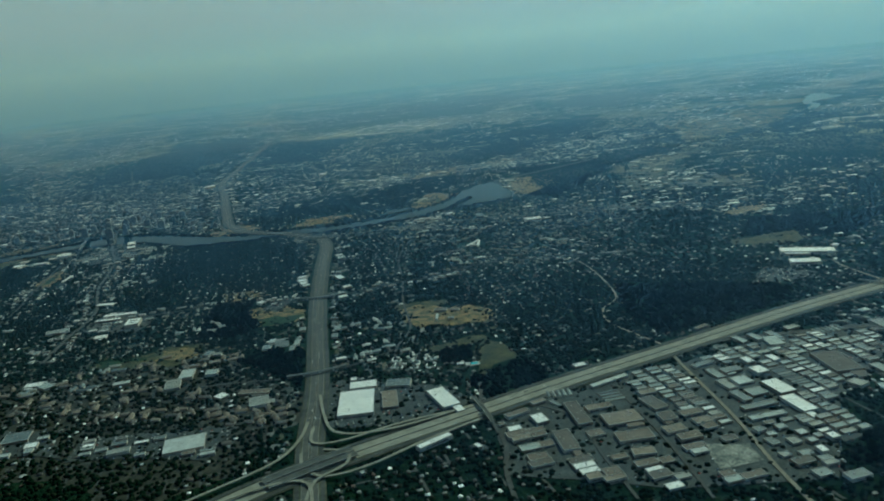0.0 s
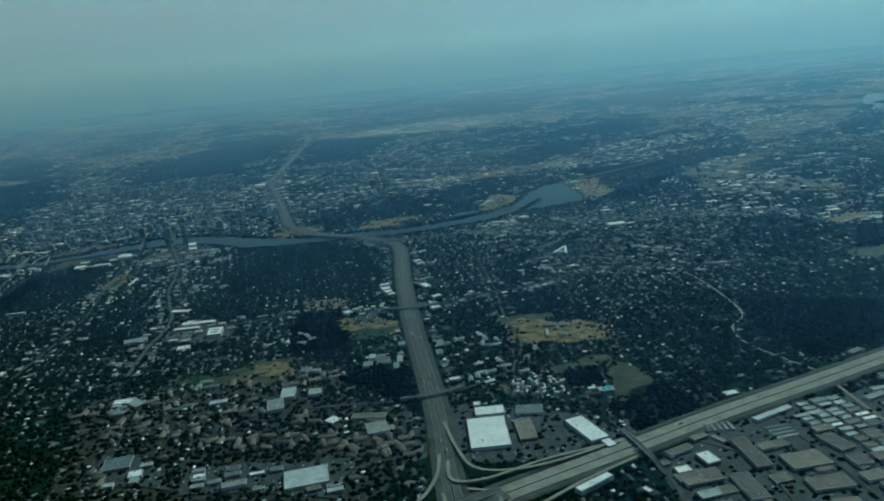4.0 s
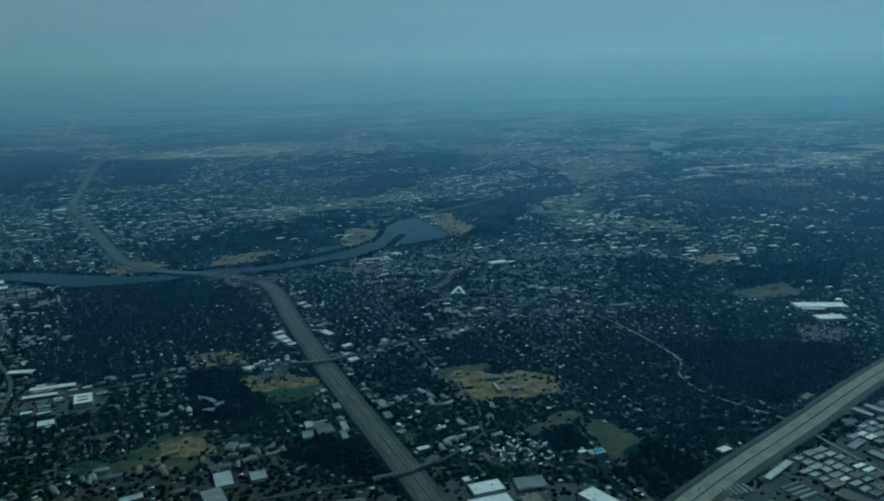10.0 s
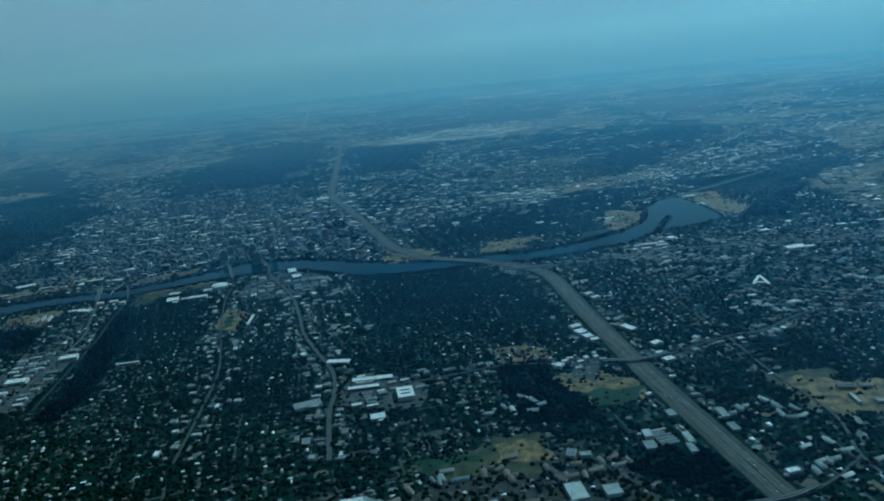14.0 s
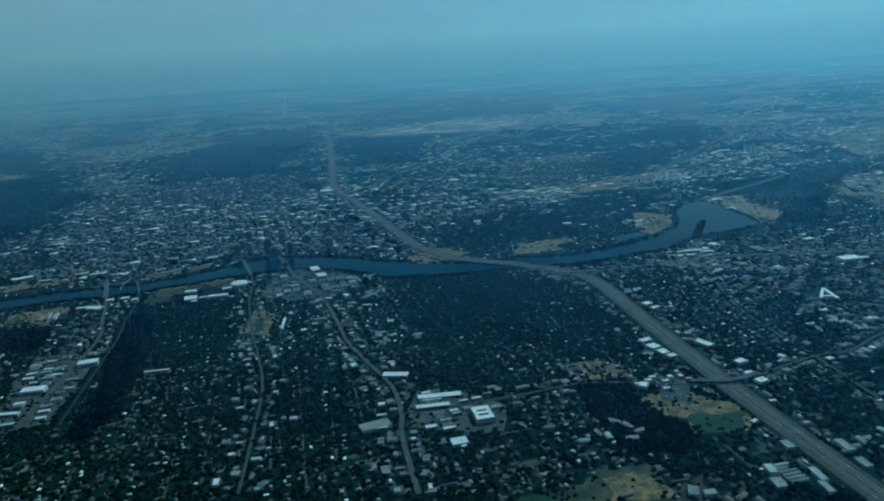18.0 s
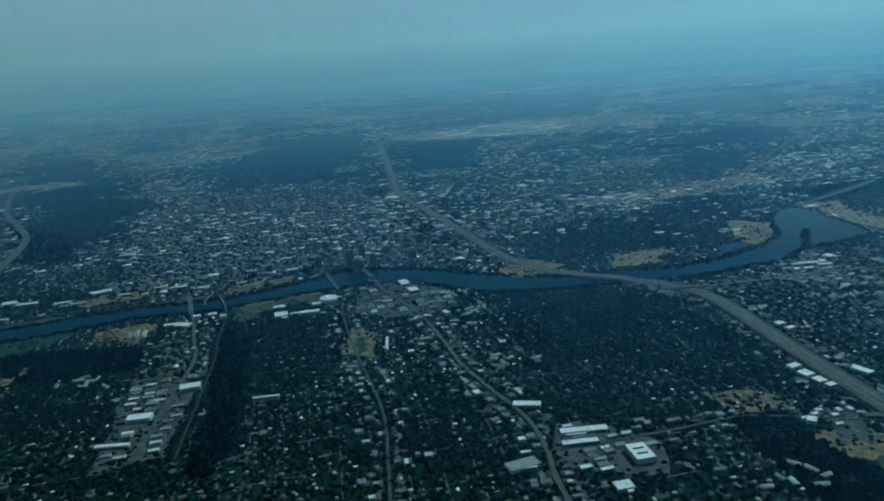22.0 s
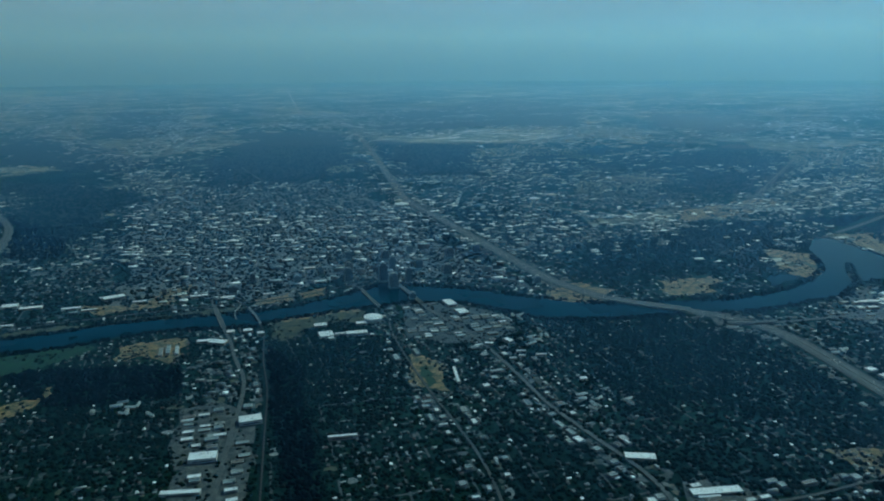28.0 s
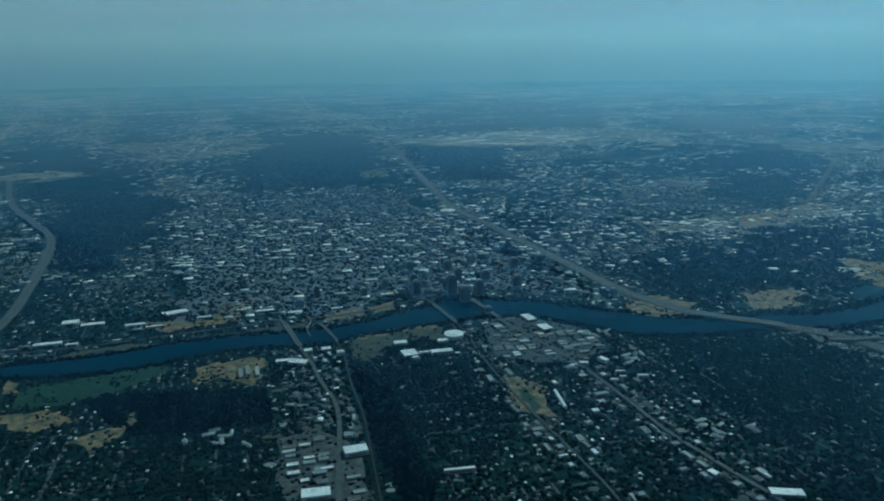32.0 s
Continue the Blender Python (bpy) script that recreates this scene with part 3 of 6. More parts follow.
FAR_ROADS.append(([(750, 76), (744, -10), (709, -105)], 8))
FAR_ROADS.append(([(994, -111), (724, -96)], 8))
# pale river channel below the dam, built as a road strip
FAR_ROADS.append(([(353, 424), (397, 428), (451, 435)], 7))
FAR_RIVER = [(611, 408), (706, 430), (787, 456), (920, 513), (954, 548), (1087, 621)]
FAR_POND = [(1101, 629), (1080, 597), (1048, 559), (959, 540), (963, 561)]

X0, Y0, NX, NY = -320, -140, 1500, 1500
GX, GY = np.meshgrid(np.arange(NX) + X0 + 0.5, np.arange(NY) + Y0 + 0.5, indexing="ij")
USE = np.zeros((NX, NY), np.int8)      # 0 homes, 1 woods, 2 open grass, 3 paved, 4 road, 5 water, 6 built, 7 leafy homes, 8 town, 9 lots, 10 house plots, 11 parkland, 12 open woods


def inside(pts, x, y):
    hit = np.zeros(x.shape, bool)
    for (ax, ay), (bx, by) in zip(pts, pts[1:] + pts[:1]):
        if ay != by:
            hit ^= ((ay > y) != (by > y)) & (x < (bx - ax) * (y - ay) / (by - ay) + ax)
    return hit


def mark_poly(pts, code):
    xs, ys = [p[0] for p in pts], [p[1] for p in pts]
    a, b = max(0, int(min(xs) - X0 - 1)), min(NX, int(max(xs) - X0 + 2))
    c, d = max(0, int(min(ys) - Y0 - 1)), min(NY, int(max(ys) - Y0 + 2))
    if a < b and c < d:
        view = USE[a:b, c:d]
        view[inside(pts, GX[a:b, c:d], GY[a:b, c:d])] = code


def mark_line(line, half, code):
    for p, q in zip(line, line[1:]):
        n = max(1, int((q - p).length))
        for k in range(n + 1):
            c = p.lerp(q, k / n)
            a, b = int(c.x - half - X0), int(c.x + half - X0 + 1)
            d, e = int(c.y - half - Y0), int(c.y + half - Y0 + 1)
            if a >= 0 and d >= 0 and b < NX and e < NY:
                USE[a:b, d:e] = code


def use_at(x, y):
    i = np.clip((np.asarray(x) - X0).astype(int), 0, NX - 1)
    j = np.clip((np.asarray(y) - Y0).astype(int), 0, NY - 1)
    return USE[i, j]


# ---- ground, fields, lots, water ----
def disc(name, radius, z, mat):
    bm = bmesh.new()
    bmesh.ops.create_circle(bm, cap_ends=True, segments=128, radius=radius, matrix=Matrix.Translation((-86, 66, z)))
    me = bpy.data.meshes.new(name)
    bm.to_mesh(me)
    bm.free()
    me.materials.append(mat)
    return new(name, me)


tagged(disc("ground", 4840, 0, M_GROUND), "wide wooded plain with clearings and distant suburbs", "ground", kind="structure")

NORTH_BANK = [(-330, 560), (-240, 545), (-190, 535), (-145, 530), (-126, 523), (-106, 518), (-84, 516), (-62, 510), (-44, 503), (-27, 495), (-6, 492), (25, 493), (46, 495), (63, 482), (78, 465), (92, 441), (106, 419), (120, 405), (145, 393), (169, 378), (190, 372), (211, 370), (232, 372), (246, 375), (262, 381), (280, 395), (295, 410), (318, 421), (334, 420)]
SOUTH_BANK = [(327, 400), (317, 380), (306, 360), (296, 350), (284, 351), (263, 353), (248, 358), (238, 357), (221, 350), (200, 355), (186, 357), (160, 364), (142, 375), (118, 387), (96, 399), (80, 413), (74, 430), (65, 451), (43, 466), (18, 473), (-13, 478), (-27, 477), (-47, 485), (-67, 494), (-88, 495), (-110, 498), (-128, 506), (-146, 516), (-190, 520), (-240, 530), (-330, 545)]
NORTH_BANK = [(x, y - (1.8 if x < 40 else 0)) for x, y in NORTH_BANK]
SOUTH_BANK = [(x, y + (1.6 if x < -30 else 0)) for x, y in SOUTH_BANK]
RIVER = NORTH_BANK + SOUTH_BANK
for pts in LEAFY:
    mark_poly(pts, 7)
for pts in WOOD:
    mark_poly(pts, 1)
for kind, polys in (("olive", OLIVE), ("tan", TAN), ("green", GREEN)):
    zs = {"olive": 0.04, "tan": 0.08, "green": 0.12}[kind]
    text = {"olive": "open meadow of dull olive grass", "tan": "field of dry tan grass and bare earth", "green": "green mown grass field"}[kind]
    for k, pts in enumerate(polys):
        sheet("grass_field", pts, zs + 0.002 * k, M_FIELD[kind] if max(p[1] for p in pts) < 900 else M_PASTURE, text, "field", 2.0, 0.5, k)
        mark_poly(pts, 2 if max(p[0] for p in pts) < 400 and max(p[1] for p in pts) < 600 else 11)
mark_poly(TAN[-1], 0)
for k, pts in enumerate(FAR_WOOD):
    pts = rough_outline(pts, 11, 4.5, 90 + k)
    # dark sheet carries the painted tree shade of the far woods
    sheet("woodland", pts, 0.02 + 0.001 * k, M_SHADED_FLOOR, "dark closed woodland on the plain, tree shade in its colour", "woodland", 0)
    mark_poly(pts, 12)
for k, pts in enumerate(FAR_TAN):
    sheet("grass_field", pts, 0.13 + 0.001 * k, M_PASTURE, "far field of patchy dry grass", "field", 12, 3.0, 120 + k)
    mark_poly(pts, 11)
for k, pts in enumerate(FAR_OLIVE):
    sheet("grass_field", pts, 0.15 + 0.001 * k, M_PASTURE, "far olive meadow among woods", "field", 10, 2.0, 140 + k)
    mark_poly(pts, 11)
for k, pts in enumerate(PAVE):
    sheet("parking_lot", pts, 0.17 + 0.004 * k, M_YARD if k == 2 else M_WORN_LOT if k in (4, 5, 6, 7, 10, 11, 12, 13) else M_LOT, "worn grey asphalt yard and parking area", "parking lot", 8, 0.5, 50 + k)
    mark_poly(pts, 3)
tagged(sheet("water", RIVER, 0.26, M_WATER, "calm blue-green river widening into a lake", "river", 0), kind="structure")
for bank in (NORTH_BANK, SOUTH_BANK):
    l = smooth(bank, 4)
    mark_line([p for p in l if p.x < 285], 2.6 if l[0].x < 0 or l[-1].x < 0 else 1.6, 1)
mark_poly(RIVER, 5)
BRICK_QUARTER = [(-40, 152), (-12, 112), (20, 104), (44, 112), (56, 140), (48, 176), (38, 196), (10, 214), (-34, 216)]
sheet("bare_ground", BRICK_QUARTER, 0.015, M_EARTH, "trodden brown ground and lots between apartment blocks", "ground", 6, 2.0, 31)
mark_poly(BRICK_QUARTER, 0)
for pts in (OLIVE[9], GREEN[4], TAN[18]):
    mark_poly(pts, 2)
for pts in PAVE[15:]:
    mark_poly(pts, 3)
tagged(new("water", ribbon_mesh("water", smooth(FAR_RIVER, 12), 11, 0.27, M_WATER)), "far bend of the dark river", "river", kind="structure")
sheet("pond", FAR_POND, 0.28, M_WATER, "far pale pond among fields", "pond", 8, 1.5, 7)
for pts, w in FAR_ROADS:
    l = smooth(pts, 12)
    mark_line(l, w / 2, 4)
    tagged(new("road", ribbon_mesh("road", l, w * (0.9 if pts[0][1] > 1000 or pts[-1][1] > 1500 else 0.5), 0.29, M_LANE if w > 7 else M_AVENUE)), "far pale road or river channel through the woods", "road", kind="structure")
SPIT = [(245, 356), (252, 357), (270, 369.5), (284, 378), (282, 380.5), (267, 372), (249, 360)]
sheet("spit", SPIT, 0.3, M_SHADED_FLOOR, "narrow wooded spit reaching into the lake", "spit", 3, 0.3, 4)
mark_poly(SPIT, 1)
POND = [(215, 389), (231, 389), (236, 382), (226, 378), (205, 377)]
sheet("pond", POND, 0.27, M_WATER, "small dark pond beside the lake", "pond", 3, 0.5, 8)
mark_poly(POND, 5)

# ---- roads ----
INTERSTATE = [(-330, -640), (-160, -300), (-60, -110), (-10, -10), (20, 50), (41, 100), (53, 125), (63, 147), (77, 180.5), (97.3, 227.8), (120.4, 277.7), (131.6, 300.6), (144, 326.4), (149, 345), (147, 362), (140, 380), (130, 398),
              (124, 415), (123.5, 435), (125, 457), (134.7, 495.5), (151.7, 558), (168.7, 620), (190, 700), (241, 811), (370, 1088), (502, 1386), (640, 1800)]
CROSSTOWN = [(-900, -60), (-500, -5), (-260, 35), (-140, 62), (-60, 76), (0, 87), (36, 91), (88, 88), (118, 86), (156, 82), (217, 76), (290, 65), (350, 58.5), (385, 57), (410, 62), (449, 75.4), (542, 108.7), (677, 162), (820, 215)]
AVENUE = [(150, 980), (115, 780), (80, 620), (53, 486), (45.6, 451), (40, 406), (31, 371), (23, 345), (19, 322), (15, 296), (8, 278), (0, 264), (-12, 236)]
FIRST = [(50, 560), (34.4, 495), (25, 455), (13, 427), (-1, 385), (-17, 330), (-32, 297), (-48, 265)]
LAMAR = [(54, 1154), (30, 850), (10, 700), (-8, 602), (-29, 535), (-39, 491), (-44, 464), (-49, 444), (-53, 424), (-60, 407), (-70, 388), (-88, 352)]
PARKWAY = [(-190, 470), (-165, 530), (-141, 583), (-127, 625), (-103, 722), (-95, 775), (-98, 836), (-103, 944), (-90, 1100)]
RIVERSIDE = [(138, 357), (149, 350), (185, 335), (225, 318), (262, 290), (300, 262), (345, 225)]
OLTORF = [(5, 277), (26, 269), (43, 263), (65, 256), (82, 240), (99, 227), (137, 222), (150, 217), (180, 217), (208, 198), (240, 175)]
SHORE = [(-150, 545), (-110, 532), (-60, 521), (-25, 510), (10, 504), (45, 506), (70, 492), (100, 456), (117, 432)]
RAIL = [(-30, 560), (-22, 520), (-26.6, 474), (-41, 435), (-50, 409), (-63, 379), (-80, 340)]
SIDE_ROADS = [("woodward", [(30, 166), (48, 155), (63, 147.5), (78, 146), (93, 148)], 0.9),
              ("valley", [(215, 330), (163, 271), (137, 222), (121, 193), (108, 164), (93, 148), (84, 130)], 0.9),
              ("hollow", [(200, 240), (212, 192), (187, 137), (170, 126), (161, 112), (158, 86)], 0.8),
              ("works", [(156, 82), (149, 70), (133, 40), (120, 19), (110, 0)], 1.0),
              ("mill", [(98, 104), (89, 89), (81, 68), (73, 57), (60, 30)], 1.2),
              ("freight", [(160, 78), (179, 73), (237, 37), (264, 27), (286, 14), (290, -10), (280, -40)], 2.3),
              ("prairie", [(760, 30), (633, 14), (430, -9), (386, -31), (262, -63), (180, -85)], 1.4),
              ("depot", [(100, 84), (104, 66), (96, 50), (88, 30)], 0.8),
              ("yard", [(128, 84), (118, 58), (110, 40), (100, 20)], 0.8),
              ("seventh", [(70, 545), (140, 520), (250, 505), (379, 511), (484, 557), (677, 647)], 1.4),
              ("longhorn", [(300, 262), (306, 330), (312, 362), (330, 420), (345, 500), (390, 640)], 1.1),
              ("factory", [(262, 72), (272, 95), (284, 108)], 1.0)]
HIGHWAYS = {"interstate": (INTERSTATE, 1.15, 1.85, 3.1, 0.95, 7.8), "crosstown": (CROSSTOWN, 1.6, 2.8, 4.2, 1.15, 10.4)}
LINES = {}
for n, (pts, main, w, front, fw, total) in HIGHWAYS.items():
    line = smooth(pts, 5)
    LINES[n] = line
    mark_line(line, total / 2 - 0.5, 4)
    lift = 0.02 if n == "crosstown" else 0.0
    tagged(new("verge", ribbon_mesh("verge", line, total, 0.30 + lift, M_VERGE)), "dry grass verge along the highway", "verge", kind="structure")
    for side in (-1, 1):
        tagged(new("road", ribbon_mesh("road", aside(line, side * main), w, 0.40 + lift * 3, M_CONCRETE if n == "crosstown" else M_OLD_CONCRETE)), "pale concrete highway carriageway", "road", kind="structure")
        tagged(new("road", ribbon_mesh("road", aside(line, side * front), fw, 0.37 + lift * 3, M_STREET)), "asphalt frontage road beside the highway", "road", kind="structure")
        for k in (-0.5, 0.5):
            tagged(new("lane_line", ribbon_mesh("lane_line", aside(line, side * main + k * (w - 0.1)), 0.06, 0.42 + lift * 3, M_LINE, 0.01)), "white edge line on the carriageway", "road marking", kind="structure")
    tagged(new("barrier", ribbon_mesh("barrier", line, 0.12, 0.52 + lift * 3, M_OLD_CONCRETE, 0.2)), "low concrete barrier along the highway median", "barrier", kind="structure")
for n, pts, w, m in (("avenue", AVENUE, 1.5, M_AVENUE), ("first", FIRST, 0.9, M_STREET), ("lamar", LAMAR, 1.5, M_AVENUE), ("riverside", RIVERSIDE, 2.2, M_AVENUE),
                     ("oltorf", OLTORF, 1.0, M_STREET), ("shore", SHORE, 1.2, M_STREET)):
    LINES[n] = smooth(pts, 4)
    mark_line(LINES[n], w / 2 - 0.3, 4)
    tagged(new("road", ribbon_mesh("road", LINES[n], w, 0.33 + 0.005 * len(LINES), m)), "grey asphalt avenue through the town", "road", kind="structure")
LINES["parkway"] = smooth(PARKWAY, 4)
mark_line(LINES["parkway"], 2.5, 4)
tagged(new("verge", ribbon_mesh("verge", LINES["parkway"], 5.4, 0.29, M_VERGE)), "dry grass verge along the parkway", "verge", kind="structure")
for side in (-1, 1):
    tagged(new("road", ribbon_mesh("road", aside(LINES["parkway"], side * 1.3), 1.7, 0.38, M_OLD_CONCRETE)), "pale concrete parkway carriageway", "road", kind="structure")
for k, (n, pts, w) in enumerate(SIDE_ROADS):
    LINES[n] = smooth(pts, 4)
    mark_line(LINES[n], w / 2 - 0.4, 4)
    tagged(new("road", ribbon_mesh("road", LINES[n], w, 0.31 + 0.003 * k, M_LANE if n in ("hollow", "prairie", "factory", "works") else M_STREET)), "narrow asphalt side road", "road", kind="structure")
for pts, w in (([(743, 140), (735, 60), (737, -30), (745, -160)], 7), ([(990, -109), (860, -103), (720, -97)], 6), ([(700, 150), (690, 40), (690, -60), (700, -160)], 3)):
    tagged(new("runway", ribbon_mesh("runway", smooth(pts, 20), w, 0.3, M_CONCRETE)), "long pale concrete airport runway", "runway", kind="structure")
# slip roads of the interchange
for pts in ([(57, 131), (52, 116), (50, 104), (57, 97), (70, 93.5), (88, 92.5)], [(38.5, 100), (36, 92), (39, 84), (50, 81.5), (66, 83), (84, 84)],
            [(44, 98), (48, 92), (45, 86), (36, 84), (31, 78)], [(47, 116), (40, 106), (30, 99), (12, 96.5), (-8, 95.5)], [(30, 72), (34, 84), (28, 89), (10, 90.5), (-10, 91)],
            [(88, 91.5), (66, 96), (50, 98), (43, 103), (47, 112)]):
    l = smooth(pts, 2)
    for i, p in enumerate(l):
        p.z = 0.7 * math.sin(math.pi * i / (len(l) - 1))
    mark_line(l, 0.6, 4)
    tagged(new("ramp", ribbon_mesh("ramp", l, 0.85, 0.47, M_CONCRETE, 0.2)), "curved concrete slip road of the interchange", "ramp", kind="structure")
l = LINES["rail"] = smooth(RAIL, 4)
mark_line(l, 0.6, 4)
tagged(new("railway", ribbon_mesh("railway", l, 0.45, 0.3, M_RAIL, 0.2)), "single railway track on a ballast bank", "railway", kind="structure")


def bridge(name, line, width, top, piers, label, arches=False):
    """Deck, two parapets and piers along a line."""
    b = tagged(new(name), label, "bridge")
    part("deck", ribbon_mesh("deck", line, width, top, M_AVENUE if name == "overpass" else M_OLD_CONCRETE, 0.22), b)
    for side in (-1, 1):
        part("parapet", ribbon_mesh("parapet", aside(line, side * (width / 2 - 0.04)), 0.08, top + 0.13, M_TRIM, 0.14), b)
    for k in range(piers):
        f = (k + 1) / (piers + 1) * (len(line) - 1)
        i = min(int(f), len(line) - 2)
        p, d = line[i].lerp(line[i + 1], f - i), line[i + 1] - line[i]
        part("pier", box_mesh("pier", (0.35, width * 0.8, top - 0.1), M_TRIM, bevel=0.08), b, m=Matrix.Translation((p.x, p.y, 0)) @ Matrix.Rotation(math.atan2(d.y, d.x), 4, 'Z'))
    if arches:
        for side in (-1, 1):
            part("arch_wall", ribbon_mesh("arch_wall", aside(line, side * (width / 2 - 0.1)), 0.1, top - 0.05, M_CONCRETE, 0.4), b)
    return b


def stretch(line, y0, y1):
    return [p.copy() for p in line if y0 <= p.y <= y1]


def stretch_x(line, x0, x1):
    return [p.copy() for p in line if x0 <= p.x <= x1]


bridge("highway_bridge", stretch(smooth(INTERSTATE, 2), 376, 412), 5.6, 0.95, 7, "long concrete highway bridge over the lake")
bridge("arch_bridge", stretch(smooth(AVENUE, 2), 458, 494), 2.0, 0.95, 6, "old concrete arch bridge over the river", True)
bridge("street_bridge", stretch(smooth(FIRST, 2), 464, 498), 1.7, 0.9, 5, "plain concrete street bridge over the river")
bridge("street_bridge", stretch(smooth(LAMAR, 2), 478, 510), 1.9, 0.9, 5, "narrow arched street bridge over the river", True)
bridge("parkway_bridge", stretch(smooth(PARKWAY, 2), 500, 545), 4.6, 0.95, 6, "wide parkway bridge over the river")
bridge("railway_bridge", stretch(smooth(RAIL, 2), 472, 502), 0.8, 1.1, 7, "narrow railway bridge on piers over the river")
bridge("footbridge", smooth([(-33, 487), (-30, 497), (-24, 506), (-23, 514)], 2), 0.6, 0.8, 4, "pale curved footbridge over the river")
bridge("dam", smooth([(296, 348), (306, 359), (317, 379), (328, 401)], 3), 1.1, 0.9, 8, "low concrete dam with a road on top")
bridge("overpass", smooth([(54, 151.5), (63, 147.5), (73, 146)], 2), 1.1, 1.15, 3, "concrete overpass above the interstate")
bridge("overpass", smooth([(89, 235), (99, 227), (110, 225)], 2), 1.6, 1.15, 3, "concrete street overpass above the interstate")
bridge("overpass", smooth([(139, 357), (149, 350), (159, 346)], 2), 1.8, 1.15, 3, "wide street overpass above the interstate")
bridge("overpass", smooth([(90, 96), (88, 88), (85, 79)], 2), 1.4, 1.15, 3, "concrete overpass above the crosstown highway")
for off in (-1.6, 1.6):
    bridge("overpass", aside(stretch_x(smooth(CROSSTOWN, 2), 24, 50), off), 2.5, 1.05, 4, "broad highway overpass at the interchange")
bridge("overpass", smooth([(255, 78), (257, 70), (258, 62)], 2), 1.2, 1.15, 3, "concrete overpass above the crosstown highway")


# ---- large buildings ----
def roof_with_parapet(w, d, h, bar=0.12, rise=0.14):
    bm = bmesh.new()
    for cx, cy, sx, sy in ((0, d / 2 - bar / 2, w, bar), (0, -d / 2 + bar / 2, w, bar), (w / 2 - bar / 2, 0, bar, d - 2 * bar), (-w / 2 + bar / 2, 0, bar, d - 2 * bar)):
        bmesh.ops.create_cube(bm, size=1, matrix=Matrix.Translation((cx, cy, h + rise / 2)) @ Matrix.Diagonal((sx, sy, rise, 1)))
    me = bpy.data.meshes.new("parapet")
    bm.to_mesh(me)
    bm.free()
    me.materials.append(M_TRIM)
    return me


UNIT = box_mesh("roof_unit", (0.32, 0.24, 0.2), M_UNIT, bevel=0.03)


def hall(name, x, y, w, d, turn, h, roof, label, category, seed, group="", wing=False, e=0.6):
    """A flat-roofed building: walls, roof, parapet and machines on the roof."""
    rng = random.Random(seed)
    b = tagged(new(name), label, category, group)
    b.matrix_basis = pose(x, y, 0, 0, 0, turn)
    walls = part("wall", box_mesh("wall", (w, d, h), M_WALL), b)
    top = part("roof", box_mesh("roof", (w - 0.26, d - 0.26, 0.05), roof, (0, 0, h + 0.003)), b)
    part("parapet", roof_with_parapet(w, d, h), b)
    if wing and min(w, d) > 3:
        s = rng.choice((-1, 1))
        part("wing", box_mesh("wing", (w * 0.45, d * 0.3, h * 0.7), M_WALL, (w * 0.2 * s, -d * 0.64, 0)), b)
        part("wing_roof", box_mesh("wing_roof", (w * 0.43, d * 0.28, 0.05), roof, (w * 0.2 * s, -d * 0.64, h * 0.7 + 0.003)), b)
    part("window_band", box_mesh("window_band", (w * 0.7, 0.06, h * 0.22), M_DARK_GLASS, (0, -d / 2 - 0.01, h * 0.35)), walls, "dark strip of windows")
    for _ in range(min(7, 1 + int(w * d / 12))):
        part("roof_unit", UNIT, top, m=Matrix.Translation((rng.uniform(-0.38, 0.38) * w, rng.uniform(-0.38, 0.38) * d, h + 0.05)))
    c, s = math.cos(radians(turn)), math.sin(radians(turn))
    corners = [(x + a * c - q * s, y + a * s + q * c) for a, q in ((-w / 2 - e, -d / 2 - e), (w / 2 + e, -d / 2 - e), (w / 2 + e, d / 2 + e), (-w / 2 - e, d / 2 + e))]
    mark_poly(corners, 6)
    return b


WHITE_HALLS = [(149.9, 33.5, 4.4, 9.8, -18), (155.3, 43, 5, 8.6, -18), (160.6, 52.9, 3.9, 4.6, -16), (164.4, 59.5, 2.6, 4.1, -18), (170.9, 55.5, 2.6, 4.3, -18), (140.4, 18.4, 2.4, 2.7, -20),
               (133.1, 16.6, 2, 2.9, -22), (95.6, 72.5, 3.6, 5.2, -14), (67.8, 81, 10.2, 2.2, 3), (83.5, 101.8, 5.4, 13.6, -9), (62.8, 117.2, 16.8, 10.5, 62), (70.2, 127.6, 5.2, 8.3, 62),
               (164.1, 7, 4.5, 7.4, -28), (201.8, -1.4, 4.5, 5.2, -27)]
GREY_HALLS = [(150.6, 60, 2.6, 6.6, -17), (155.7, 58.5, 6, 3.2, -18), (146.8, 53.2, 2.9, 6.4, -15), (152, 52.2, 5, 4.9, -18), (143.3, 46, 2.6, 6.4, -14), (148.4, 45, 5, 4.3, -17),
              (142.4, 39.6, 10, 2.3, -19), (139.1, 34.9, 10, 2.3, -20), (131.2, 31.6, 2.6, 2.3, -14), (136.1, 29.2, 2.4, 2.4, -20)]
TEAL_HALLS = [(128.6, 26.3, 2.1, 3.4, -16), (131.4, 28.4, 2.2, 1.6, -19), (132.4, 23.2, 2.5, 3, -19), (137.4, 24.5, 2.5, 2.4, -18), (135.6, 20.6, 2.2, 2, -18), (138.6, 21, 1.8, 1.8, -18),
              (125.6, 20.8, 2.5, 2, -16), (129.6, 18.4, 3, 2.2, -20), (129.1, 6.1, 5.3, 3, -18), (153.9, 67, 7.3, 2.2, -8), (173.6, 20.9, 5.4, 11, -33)]
